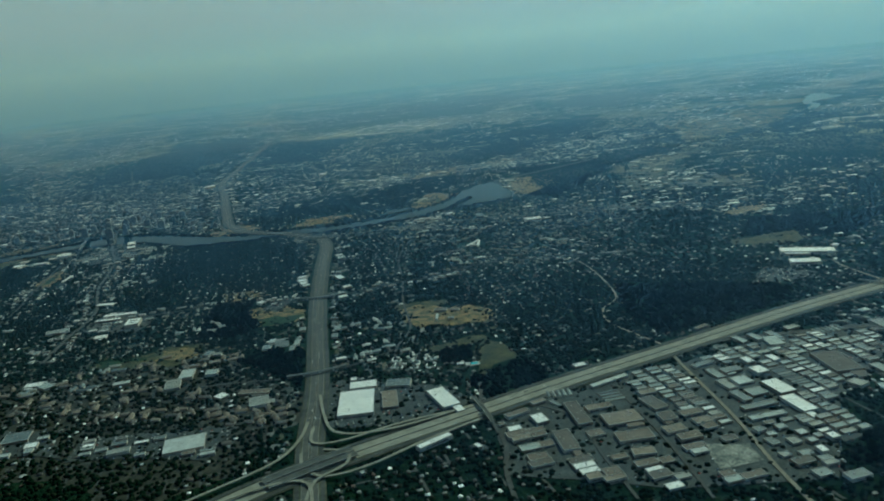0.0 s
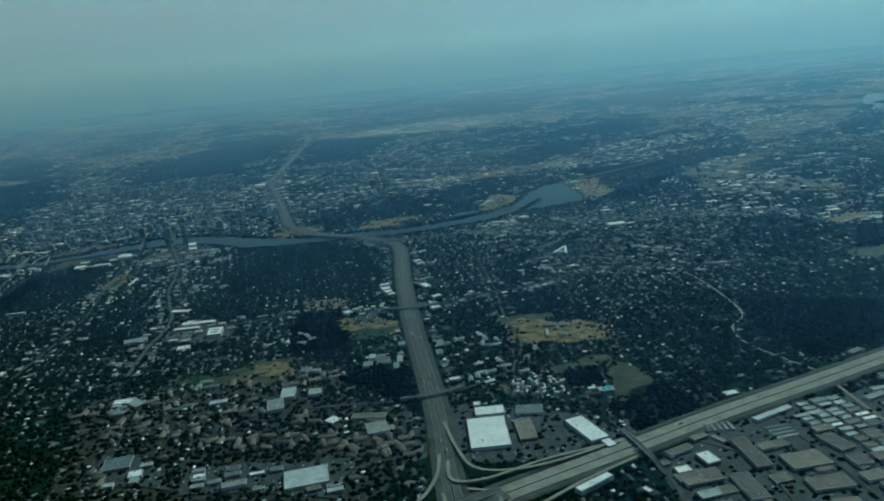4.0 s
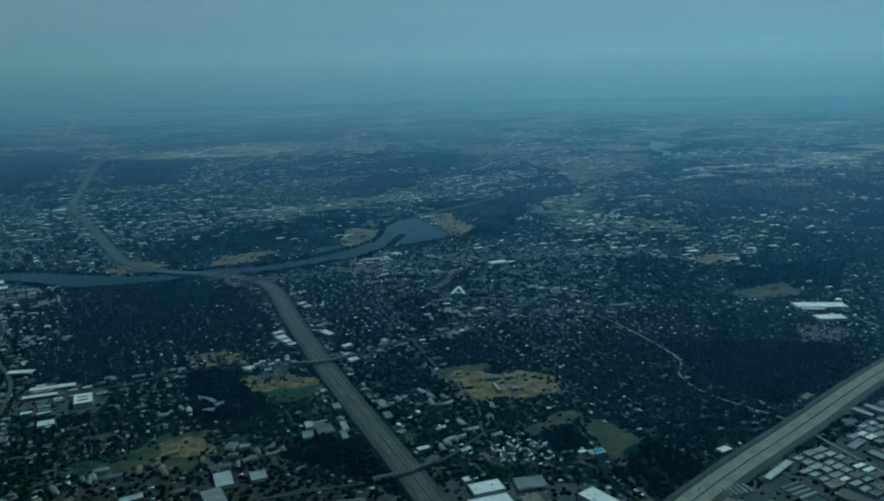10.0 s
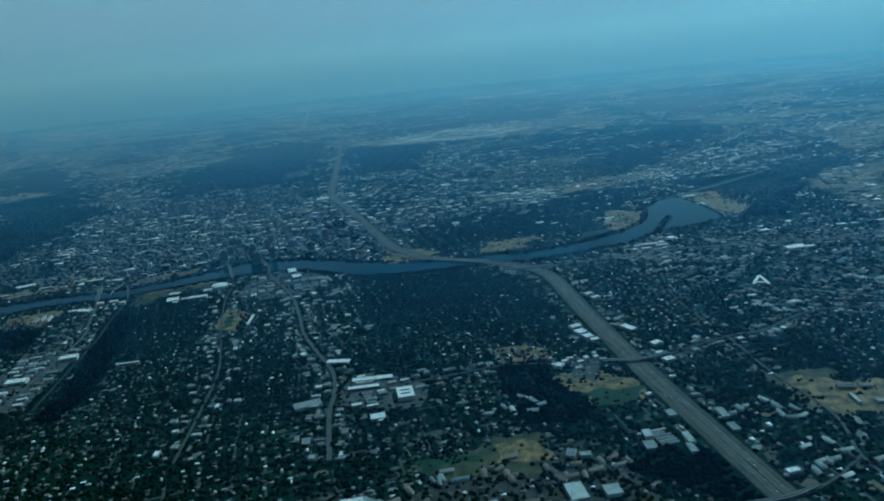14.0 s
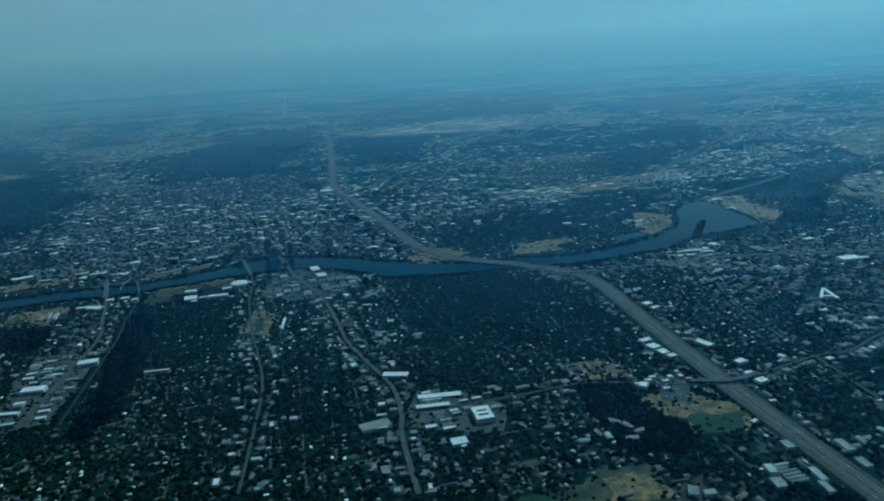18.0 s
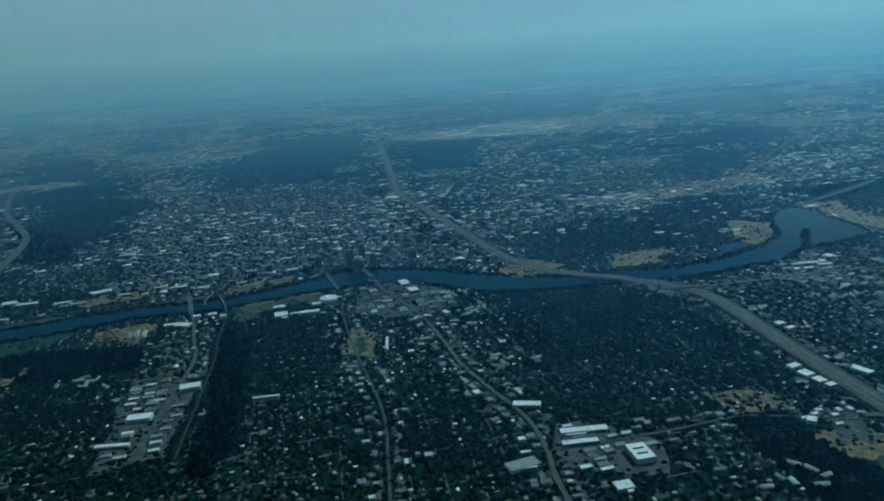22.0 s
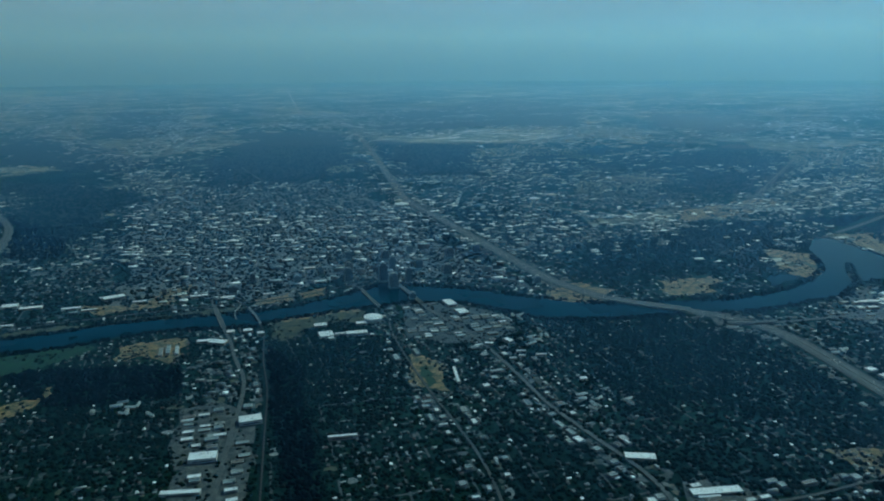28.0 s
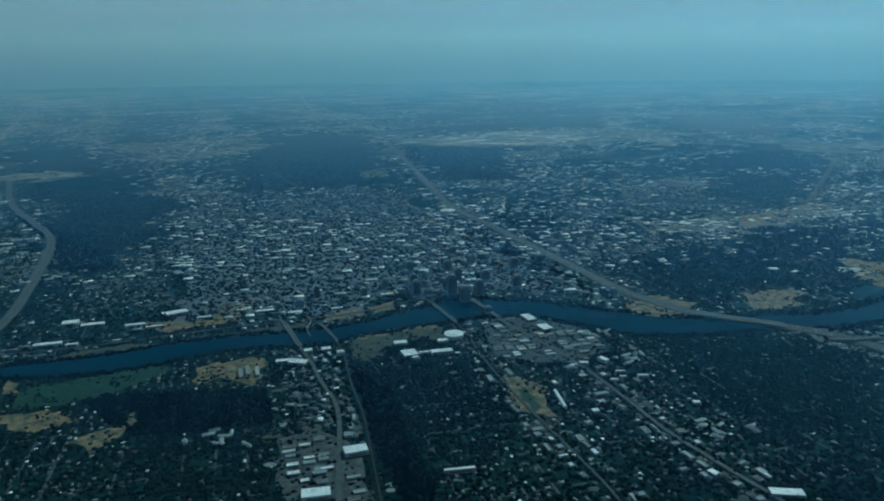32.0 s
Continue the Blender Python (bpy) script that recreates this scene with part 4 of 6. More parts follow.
BROWN_HALLS = [(105, 68, 3.8, 13.4, -24), (111.6, 58.3, 9.6, 6.6, -23), (107.1, 49.5, 9, 5, -26), (116.5, 40.4, 5.8, 3.2, -22), (120.4, 51, 4.2, 4.6, -22), (116.8, 45.4, 5.4, 3.6, -19),
               (124, 59, 4.2, 8, -12), (93, 58.9, 4.3, 10.4, -24), (103, 42.6, 5.4, 3.5, -29), (71.5, 112.4, 4.6, 11.5, -26), (180.6, 41.8, 8, 14, -28), (93.2, 79.2, 7, 2.4, -5), (101.9, 80.8, 4.6, 2, -5)]
PLANT_HALLS = [(281.9, 116, 22, 7, -50), (266.9, 107.2, 12, 6, -46), (327.4, 93, 12.5, 8, -14), (296.2, 42.6, 17, 4.5, -20), (270.1, 42.4, 4.7, 7.6, -14), (462.1, 3.6, 13, 14, -30), (517.9, 10.8, 13, 10, -28),
               (315.2, -26.8, 5.4, 17, -28), (290.4, -36.5, 3.7, 13, -33), (298.6, -41.2, 4.6, 15, -33), (308.1, -49.8, 5.6, 19, -32), (318.5, -52.8, 5, 14, -33), (387.4, -49.6, 5.5, 11, -25),
               (395.4, -57.9, 5.5, 10.5, -24), (339.1, -0.4, 27, 4.5, -3), (336, -33.5, 5.5, 7.5, -30)]
STRIP_HALLS = [(196.9, 66.8, 5, 2.6, -10), (218.1, 49, 4.6, 7.6, -22), (199.3, 12.8, 5.5, 3.5, -25), (219.6, 8.6, 4.4, 5.6, -25), (176.7, 71.4, 2.2, 6, -13), (181.9, 69.5, 2.4, 6, -15), (187.2, 66.6, 2.8, 6.4, -19),
               (225.5, 43.5, 4.4, 7.6, -22), (254.3, 46.8, 3, 9, -18), (216.2, 18.1, 5, 5.6, -30), (185, 42.6 - 12, 3.2, 8, -18), (125.8, 77.5, 13, 2, -5)]
SOUTH_HALLS = [(15.2, 127.3, 8.6, 11, 72), (-23.7, 167.8, 6.7, 7.4, 72), (-0.6, 135.8, 2.7, 6, 72), (22.6, 174.3, 8, 5, 72), (8.9, 189.2, 2.6, 5.5, 72), (-13.1, 208, 7, 4, 110), (-3.1, 274.4, 4.5, 9, 80),
               (-21.4, 155, 2.9, 2.2, 72), (40.7, 139.9, 7, 6, 73), (28.7, 180.1, 7.5, 4.5, 66), (35.8, 175.2, 4.6, 4, 66)]
TOWN_HALLS = [(22.8, 279, 14, 3.2, -28), (17, 274, 10.6, 2.6, -26), (-2.5, 273, 5, 3.4, -24), (10.7, 250.8, 4.7, 4, -21), (76, 244.6, 2.2, 1.5, -20), (80.2, 244.2, 2.4, 1.6, -20), (83.2, 245, 2.4, 1.6, -20), (84, 240.4, 2.4, 1.6, -20), (87.4, 241.4, 1.7, 2.2, -20), (90.6, 240, 1.7, 2.2, -20), (80, 236.6, 2.6, 1.4, -20), (102.2, 256.8, 3.6, 4, -14),
              (101.7, 252.6, 3.4, 2.6, -12), (138.4, 296, 3.8, 3, -11), (137.2, 290.5, 4, 2.4, -10), (114.5, 234.6, 4, 3, -9), (106.5, 221.5, 4, 3, -9), (108.6, 227.6, 3, 2, -12), (106.1, 268.3, 4.6, 3, -8)]
RIVER_HALLS = [(57.5, 450.5, 4.6, 8.5, -14), (55, 437, 5, 7, -12), (218, 336, 10, 2.6, -30), (211, 331, 5, 2.4, -30), (222, 330, 7, 2.2, -30), (213, 339, 4.5, 2.2, -28), (226, 334, 3.4, 3.6, -30), (206, 334, 3, 3, -30), (237.1, 337.6, 5, 4.5, 0), (256.6, 275.6, 10, 6, -25), (2.4, 440, 9, 3.5, -22), (-9, 446, 6, 6.5, -15),
               (-63.4, 389.6, 7.2, 4.6, -16), (-83.2, 375.1, 8, 4.6, -24), (-44.5, 362.6, 9, 1.3, -25), (-113.8, 568.1, 7, 5, -17), (-70.6, 553, 10, 5, 0), (48.6, 396.2, 2.4, 4.4, 0), (-34, 470, 4, 3, -18), (-31, 463, 3, 2.6, -18)]
MORE_WHITE = [(-16.3, 211.7, 6.0, 3.7, -24), (32.7, 152.7, 3.6, 3.7, 21), (-20.6, 158.3, 3.5, 3.5, -16), (224.9, 32.3, 5.6, 2.2, -47), (218.2, 28.9, 7.4, 3.4, -59), (286.5, 46.3, 6.8, 4.4, 68), (583.3, -12.9, 10.9, 6.5, -80), (495.8, -9.8, 9.4, 5.6, -86), (526.4, 52.5, 11.5, 6.9, 54), (446.9, -44.3, 10.1, 6.1, 84), (-93.9, 360.5, 10.6, 2.1, -29), (11.4, 380.9, 14.0, 1.2, 62), (76.4, 242.7, 2.7, 3.4, -62), (119.1, 252.7, 6.6, 3.2, 87), (20.4, 302.7, 8.9, 3.5, -41), (81.4, 206.9, 1.4, 2.3, -86), (-48.7, 464.7, 7.3, 4.4, -46), (103.8, 262.6, 4.5, 4.2, 82)]
MORE_GREY = [(121.0, 166.0, 6.5, 1.0, 55), (124.0, 160.5, 2.2, 1.8, -35), (79.2, 121.0, 7.5, 5.2, -36), (182.8, 63.8, 7.4, 4.9, 59), (503.5, 19.4, 15.2, 9.1, 70), (171.7, 30.4, 4.1, 3.9, -89)]
MORE_BROWN = [(42.0, 148.0, 10.0, 3.2, -38), (196.5, 33.0, 3.0, 9.0, -20), (126.5, 172.0, 5.0, 2.6, -40), (131.0, 168.5, 3.4, 2.2, -40)]
BANK_HALLS = [(-105.9, 560.1, 10, 3.5, -17), (-126.2, 544.7, 11, 3, -17), (-117.9, 538.5, 5, 2, -17), (-90.5, 547.9, 8.5, 2.4, -14), (-72.2, 555.8, 9, 3, -14), (-61.7, 540.3, 6.5, 2, -18), (-35.6, 532.1, 8.5, 2.6, -18),
              (-44.3, 539.4, 4.6, 1.8, -18), (-24.7, 522, 6.5, 3.4, -18), (-6, 515.5, 5.6, 2.2, -18), (24, 520.5, 7, 2.6, -18), (31, 548, 6.4, 2.6, -18), (-84, 541, 7, 1.8, -15)]
SHORE_HALLS = [(-52.6, 468.7, 7, 2.4, -18), (-40.3, 473.5, 3.4, 3, -18), (-5.3, 459, 5.6, 3.6, -20), (10.2, 450.5, 4.6, 3.4, -20), (-2.4, 443.5, 6.4, 1.8, -22), (40.7, 398.9, 3.6, 2, -40), (45.9, 385, 3.8, 1.3, -35),
               (49.5, 377.3, 4.2, 1.3, -35), (38.4, 380.9, 3, 1.3, -35), (43, 381, 2.6, 1.3, -35), (46.6, 351.5, 2.6, 2, -30), (37.2, 429.8, 4.4, 1.6, -20), (22.2, 453.1, 3, 1.8, -20)]
FLAT_ROWS = [(-67.9, 467.5, 1.4, 9, -18), (-65.2, 464.9, 1.4, 8.5, -18), (-71, 466.7, 1.4, 8, -18)]
GORE_HALLS = [(58.7, 184.8, 4.4, 3, 60), (62.6, 189.5, 4.2, 2.4, 62), (69.1, 181.1, 6, 2, 62), (65.5, 176.8, 5, 1.8, 62), (76.4, 193.7, 4, 2.4, 64), (87.1, 184.5, 6, 2.4, 64), (82.6, 177.2, 4.4, 2.2, 64), (40.1, 195.1, 4, 2.4, 40), (42.6, 192.2, 3, 2, -30)]
n = 0
for rows, roof, h, label, cat in (
        (BANK_HALLS, M_WHITE_ROOF, 0.8, "long pale-roofed building beside the north bank", "commercial building"),
        (SHORE_HALLS, M_WHITE_ROOF, 0.8, "pale-roofed building near the south bank", "commercial building"),
        (FLAT_ROWS, M_GREY_ROOF, 0.9, "narrow pale row of flats near the river", "apartment building"),
        (GORE_HALLS, M_GREY_ROOF, 0.7, "grey-roofed trade building beside the interstate", "trade building"),
        (WHITE_HALLS, M_WHITE_ROOF, 1.0, "large warehouse with a bright white flat roof", "warehouse"),
        (GREY_HALLS, M_GREY_ROOF, 0.8, "grey metal-roofed industrial shed in a yard", "warehouse"),
        (TEAL_HALLS, M_GREY_ROOF, 0.7, "small workshop with a weathered blue-grey roof", "workshop"),
        (BROWN_HALLS, M_BROWN_ROOF, 0.9, "low office block with a brown gravel roof", "office building"),
        (PLANT_HALLS, M_WHITE_ROOF, 1.1, "long factory hall with a pale flat roof", "factory"),
        (STRIP_HALLS, M_GREY_ROOF, 0.7, "narrow trade unit beside the highway", "trade building"),
        (SOUTH_HALLS, M_GREY_ROOF, 0.9, "pale flat-roofed store among parking areas", "store"),
        (TOWN_HALLS, M_WHITE_ROOF, 0.8, "white-roofed store on a busy avenue", "store"),
        (RIVER_HALLS, M_WHITE_ROOF, 1.3, "pale-roofed building near the river", "civic building"),
        (MORE_WHITE, M_WHITE_ROOF, 0.8, "white-roofed building with parking round it", "store"),
        (MORE_GREY, M_GREY_ROOF, 0.8, "grey flat-roofed building with parking round it", "store"),
        (MORE_BROWN, M_BROWN_ROOF, 0.8, "brown-roofed block with parking round it", "office building")):
    for x, y, w, d, a in rows:
        n += 1
        hall("building", x, y, w, d, a, h * (0.85 + 0.3 * ((n * 37) % 10) / 10), roof, label, cat, n, wing=n % 3 == 0)


def courtyard_block(x, y, w, d, turn):
    """The white office block whose roof is cut by two bars of dark light wells."""
    b = tagged(new("office_block"), "white square office block with dark roof wells", "office building")
    b.matrix_basis = pose(x, y, 0, 0, 0, turn)
    part("wall", box_mesh("wall", (w, d, 1.6), M_WALL), b)
    part("roof", box_mesh("roof", (w - 0.3, d - 0.3, 0.06), M_WHITE_ROOF, (0, 0, 1.603)), b)
    part("parapet", roof_with_parapet(w, d, 1.6), b)
    for k in (-1, 1):
        part("light_well", box_mesh("light_well", (w * 0.55, d * 0.09, 0.05), M_DARK_GLASS, (0, k * d * 0.16, 1.67)), b, "dark glazed light well")
    mark_poly([(x - 4, y - 5), (x + 4, y - 5), (x + 4, y + 5), (x - 4, y + 5)], 6)


courtyard_block(25, 259, 5.6, 8.6, -22)


def triangle_block(x, y, wide, deep, turn):
    """A building of two long white wings that meet at a point, tied by a short one."""
    b = tagged(new("triangular_building"), "white building of three wings round a narrow triangular court", "office building")
    b.matrix_basis = pose(x, y, 0, 0, 0, turn)
    slope, leg = math.degrees(math.atan2(deep, wide / 2)), math.hypot(deep, wide / 2)
    for px, py, a, size in ((-wide / 4, 0, slope, leg), (wide / 4, 0, 180 - slope, leg), (0, -deep * 0.3, 0, wide * 0.75)):
        wing = part("wing", box_mesh("wing", (size, 1.3, 0.9), M_WALL), b, m=pose(px, py, 0, 0, 0, a))
        part("roof", box_mesh("roof", (size * 0.98, 1.2, 0.06), M_WHITE_ROOF, (0, 0, 0.903)), wing)
        part("window_band", box_mesh("window_band", (size * 0.8, 0.06, 0.2), M_DARK_GLASS, (0, -0.66, 0.35)), wing, "dark strip of windows")
    mark_poly([(x - 5, y - 6), (x + 5, y - 6), (x + 5, y + 6), (x - 5, y + 6)], 6)


triangle_block(200.5, 254.7, 6.3, 13.6, -50)


def ribbed_roof(x, y, turn, bars, w, d, label):
    """A cluster of long narrow sheds standing side by side, each one a storage row."""
    for k in range(bars):
        b = tagged(new("storage_row"), label, "storage shed", "storage rows")
        off = (k - (bars - 1) / 2) * w * 1.9
        b.matrix_basis = pose(x, y, 0, 0, 0, turn) @ pose(0, off, 0)
        part("wall", box_mesh("wall", (d, w, 0.4), M_WALL), b)
        bm = bmesh.new()
        v = [bm.verts.new(p) for p in ((-d / 2, -w / 2 - 0.05, 0.4), (d / 2, -w / 2 - 0.05, 0.4), (d / 2, 0, 0.62), (-d / 2, 0, 0.62), (-d / 2, w / 2 + 0.05, 0.4), (d / 2, w / 2 + 0.05, 0.4))]
        for f in ((0, 1, 2, 3), (3, 2, 5, 4), (0, 3, 4), (1, 5, 2)):
            bm.faces.new([v[i] for i in f])
        me = bpy.data.meshes.new("roof")
        bm.to_mesh(me)
        bm.free()
        me.materials.append(M_GREY_ROOF)
        part("roof", me, b)
        mark_poly([(x - d / 2, y - 6), (x + d / 2, y - 6), (x + d / 2, y + 6), (x - d / 2, y + 6)], 6)


ribbed_roof(164, 46, -18, 11, 0.75, 4.6, "long narrow grey storage row with a ridged roof")
ribbed_roof(110, 81.5, 62, 5, 0.8, 4.0, "narrow white storage shed with a ridged roof")
ribbed_roof(119.5, 70.5, -20, 4, 0.9, 6.0, "white ribbed market roof among dark trees")
ribbed_roof(203, 58, 70, 6, 0.9, 4.5, "narrow grey workshop row beside the highway")
ribbed_roof(65, 186, -20, 6, 0.8, 5.0, "brown low terrace of flats beside woods")
ribbed_roof(247, 318, -24, 5, 0.9, 5.0, "white terrace of flats near the lake")


def drum(x, y, r, h):
    """A round arena: wall of upright ribs, roof and a low crown."""
    b = tagged(new("arena"), "round arena with a bright white roof", "arena")
    b.matrix_basis = pose(x, y, 0)
    for name, r1, r2, z0, z1, m in (("wall", r * 0.93, r * 0.93, 0, h, M_WALL), ("roof", r, r * 0.99, h, h + 0.7, M_WHITE_ROOF), ("crown", r * 0.7, r * 0.5, h + 0.7, h + 1.1, M_WHITE_ROOF)):
        bm = bmesh.new()
        bmesh.ops.create_cone(bm, cap_ends=True, segments=40, radius1=r1, radius2=r2, depth=z1 - z0, matrix=Matrix.Translation((0, 0, (z0 + z1) / 2)))
        me = bpy.data.meshes.new(name)
        bm.to_mesh(me)
        bm.free()
        me.materials.append(m)
        part(name, me, b)
    rib = box_mesh("rib", (0.3, 0.3, h), M_TRIM)
    for k in range(20):
        a = k / 20 * math.tau
        part("rib", rib, b, m=pose(math.cos(a) * r * 0.95, math.sin(a) * r * 0.95, 0, 0, 0, math.degrees(a)))
    mark_poly([(x - r, y - r), (x + r, y - r), (x + r, y + r), (x - r, y + r)], 6)


drum(171, 677, 5.6, 1.8)
drum(274, 635, 4.0, 1.2)
drum(17, 452, 4.2, 1.2)

# ---- downtown ----
A20 = radians(-18)
UX, UY, VX, VY = math.cos(A20), math.sin(A20), -math.sin(A20), math.cos(A20)
TOWN = [(-70, 535), (-28, 520), (-10, 511), (45, 511), (72, 496), (100, 462), (115, 448), (124, 500), (140, 565), (155, 625), (170, 700), (195, 780), (150, 860), (60, 880), (-5, 820), (-35, 700), (-60, 600)]
sheet("town_pavement", TOWN, 0.03, M_ASPHALT, "grey streets and lots of the town centre", "pavement", 8, 3.0, 9)
mark_poly(TOWN, 8)
TOWERS = [(86, 493, 6.5, 4.6), (37, 513, 8, 3.4), (52, 503, 11, 3.4), (50, 489, 8.5, 3.2), (61, 492, 9, 3.2), (66, 517, 9, 3), (108, 522, 6.5, 3.4), (128, 523, 5, 3), (-5, 540, 5.5, 2.8), (13, 524, 5, 2.8),
          (75, 540, 6, 3.2), (80, 512, 6, 3), (30, 532, 5, 3), (95, 545, 5, 3.2), (48, 468, 3, 2.4), (58, 553, 5.5, 3), (114, 452, 4, 3), (100, 570, 4.5, 3.2), (45, 528, 6, 3), (-20, 528, 4, 3)]
for k, (x, y, h, w) in enumerate(TOWERS):
    w, h = w * (1.0 + 0.5 * ((k * 5) % 4) / 4), h * 0.72
    m = M_GLASS_TOWER if k % 3 else M_STONE_TOWER
    t = tagged(new("office_tower"), "dark glass office tower in the town centre" if k % 3 else "pale stone office tower in the town centre", "tower", "downtown towers")
    t.matrix_basis = pose(x, y, 0, 0, 0, -18)
    d = w * (0.8 + 0.3 * ((k * 7) % 5) / 5)
    part("podium", box_mesh("podium", (w * 1.25, d * 1.25, 0.9), M_GREY_ROOF), t)
    shaft = part("shaft", box_mesh("shaft", (w, d, h), m, (0, 0, 0.9), bevel=0.03), t)
    part("setback", box_mesh("setback", (w * 0.75, d * 0.75, h * 0.12), m, (0, 0, h + 0.9), bevel=0.03), t)
    part("penthouse", box_mesh("penthouse", (w * 0.45, d * 0.4, 0.5), M_TRIM, (0, 0, h * 1.12 + 0.9)), t)
    for q in range(1, 4):
        part("ledge", box_mesh("ledge", (w + 0.12, d + 0.12, 0.1), M_ASPHALT, (0, 0, 0.9 + h * q / 4)), shaft)
    mark_poly([(x - w * 0.7, y - w * 0.7), (x + w * 0.7, y - w * 0.7), (x + w * 0.7, y + w * 0.7), (x - w * 0.7, y + w * 0.7)], 6)

CUBE = (np.array([(-.5, -.5, 0), (.5, -.5, 0), (.5, .5, 0), (-.5, .5, 0), (-.5, -.5, 1), (.5, -.5, 1), (.5, .5, 1), (-.5, .5, 1)]),
        np.array([(4, 5, 6), (4, 6, 7), (0, 1, 5), (0, 5, 4), (1, 2, 6), (1, 6, 5), (2, 3, 7), (2, 7, 6), (3, 0, 4), (3, 4, 7)]))
rng = np.random.default_rng(11)


def flat_blocks(name, spots, label, category, roof=M_TOWN_ROOF):
    v, t = stamp(CUBE, spots)
    idx = np.tile([0, 0, 1, 1, 1, 1, 1, 1, 1, 1], len(spots))
    return tagged(new(name, mesh_np(name, v, t, [roof, M_SIDING], idx)), label, category, kind="stuff")


def in_town(x, y):
    return bool(inside(TOWN, np.array([x]), np.array([y]))[0])


spots = []
for i in range(-30, 30):
    for j in range(-4, 44):
        bx, by = 53 + i * 10.2 * UX + j * 10.2 * VX, 490 + i * 10.2 * UY + j * 10.2 * VY
        if not in_town(bx, by):
            continue
        for a in (-2.2, 2.2):
            for c in (-3, 0, 3):
                if rng.random() < (0.55 + 0.5 * math.sin(bx / 17 + 2 * math.sin(by / 29)) * math.sin(by / 13)) * (0.16 + 0.75 * math.exp(-((bx - 70) / 90) ** 2 - ((by - 530) / 150) ** 2)):
                    q, r = a + rng.normal(0, 0.9), c + rng.normal(0, 0.9)
                    x, y = bx + q * UX + r * VX, by + q * UY + r * VY
                    if use_at(x, y) == 8:
                        s = rng.uniform(1.0, 2.1) if rng.random() < 0.75 else rng.uniform(2.2, 3.4)
                        spots.append((x, y, 0.1, s * rng.uniform(0.9, 2.2), s * rng.uniform(0.8, 1.4), rng.gamma(2.0, 0.4 if by < 600 else 0.2) + 0.3, A20 + rng.normal(0, 0.06)))
flat_blocks("town_blocks", spots, "many low flat-roofed buildings of the town centre", "town blocks")

# ---- sheds that fill the yards ----
BARE_YARD = [(117, 36), (124.5, 30.5), (119.5, 22), (110.4, 25.8)]
sheet("bare_yard", BARE_YARD, 0.262, M_YARD, "pale bare yard of dusty concrete", "yard", 2, 0.25, 77)
mark_poly(BARE_YARD, 6)
n = 0
for pts, most in ((PAVE[0], 235), (PAVE[2], 14), (PAVE[5], 14), (PAVE[6], 13), (PAVE[4], 14), (PAVE[8], 45), (PAVE[10], 10), (PAVE[11], 8), (PAVE[12], 16), (PAVE[14], 6), (PAVE[15], 14), (PAVE[16], 6), (PAVE[17], 9), (PAVE[18], 7)):
    xs, ys = [p[0] for p in pts], [p[1] for p in pts]
    made = 0
    us, vs = [x * UX + y * UY for x, y in pts], [x * VX + y * VY for x, y in pts]
    cells = [(u, v) for u in np.arange(min(us), max(us), 4.5) for v in np.arange(min(vs), max(vs), 2.6)]
    rng.shuffle(cells)
    for u, v in cells:
        w, d = rng.uniform(2.6, 4.1), rng.uniform(1.5, 2.15)
        u, v = u + rng.normal(0, 0.25), v + rng.normal(0, 0.2)
        offices = pts is PAVE[0] and u * UX + v * VX < 128
        if offices:
            w, d = rng.uniform(3.4, 6.0), rng.uniform(2.2, 3.4)
        x, y = u * UX + v * VX, u * UY + v * VY
        probe = [(x + a * (w / 2 - 0.1) * UX + c * (d / 2 - 0.1) * VX, y + a * (w / 2 - 0.1) * UY + c * (d / 2 - 0.1) * VY) for a in (-1, 0, 1) for c in (-1, 0, 1)]
        if not all(use_at(*q) == 3 for q in probe):
            continue
        made += 1
        n += 1
        kind = int(rng.choice([0, 1, 1, 1, 1, 2] if offices else [0, 0, 0, 0, 0, 1, 2] if pts is PAVE[0] else [0, 0, 1, 0, 2]))
        hall(("shed", "office", "warehouse")[kind], x, y, w, d, -18 + rng.normal(0, 0.8), rng.uniform(0.5, 0.9), (M_GREY_ROOF, M_BROWN_ROOF, M_WHITE_ROOF)[kind],
             ("grey metal-roofed shed in an asphalt yard", "brown-roofed low office in an asphalt yard", "white-roofed small warehouse in an asphalt yard")[kind], ("shed", "office building", "warehouse")[kind], 3000 + n, "yard buildings", e=-0.3)
        if made >= most:
            break

for pts in (PAVE[4], PAVE[5], PAVE[6], PAVE[7], PAVE[8], PAVE[10], PAVE[11], PAVE[12], PAVE[13]):
    for q in [(x, y) for x in range(int(min(p[0] for p in pts)), int(max(p[0] for p in pts)) + 1) for y in range(int(min(p[1] for p in pts)), int(max(p[1] for p in pts)) + 1)]:
        if use_at(*q) == 3:
            USE[q[0] - X0, q[1] - Y0] = 8

mark_poly(PAVE[2], 6)

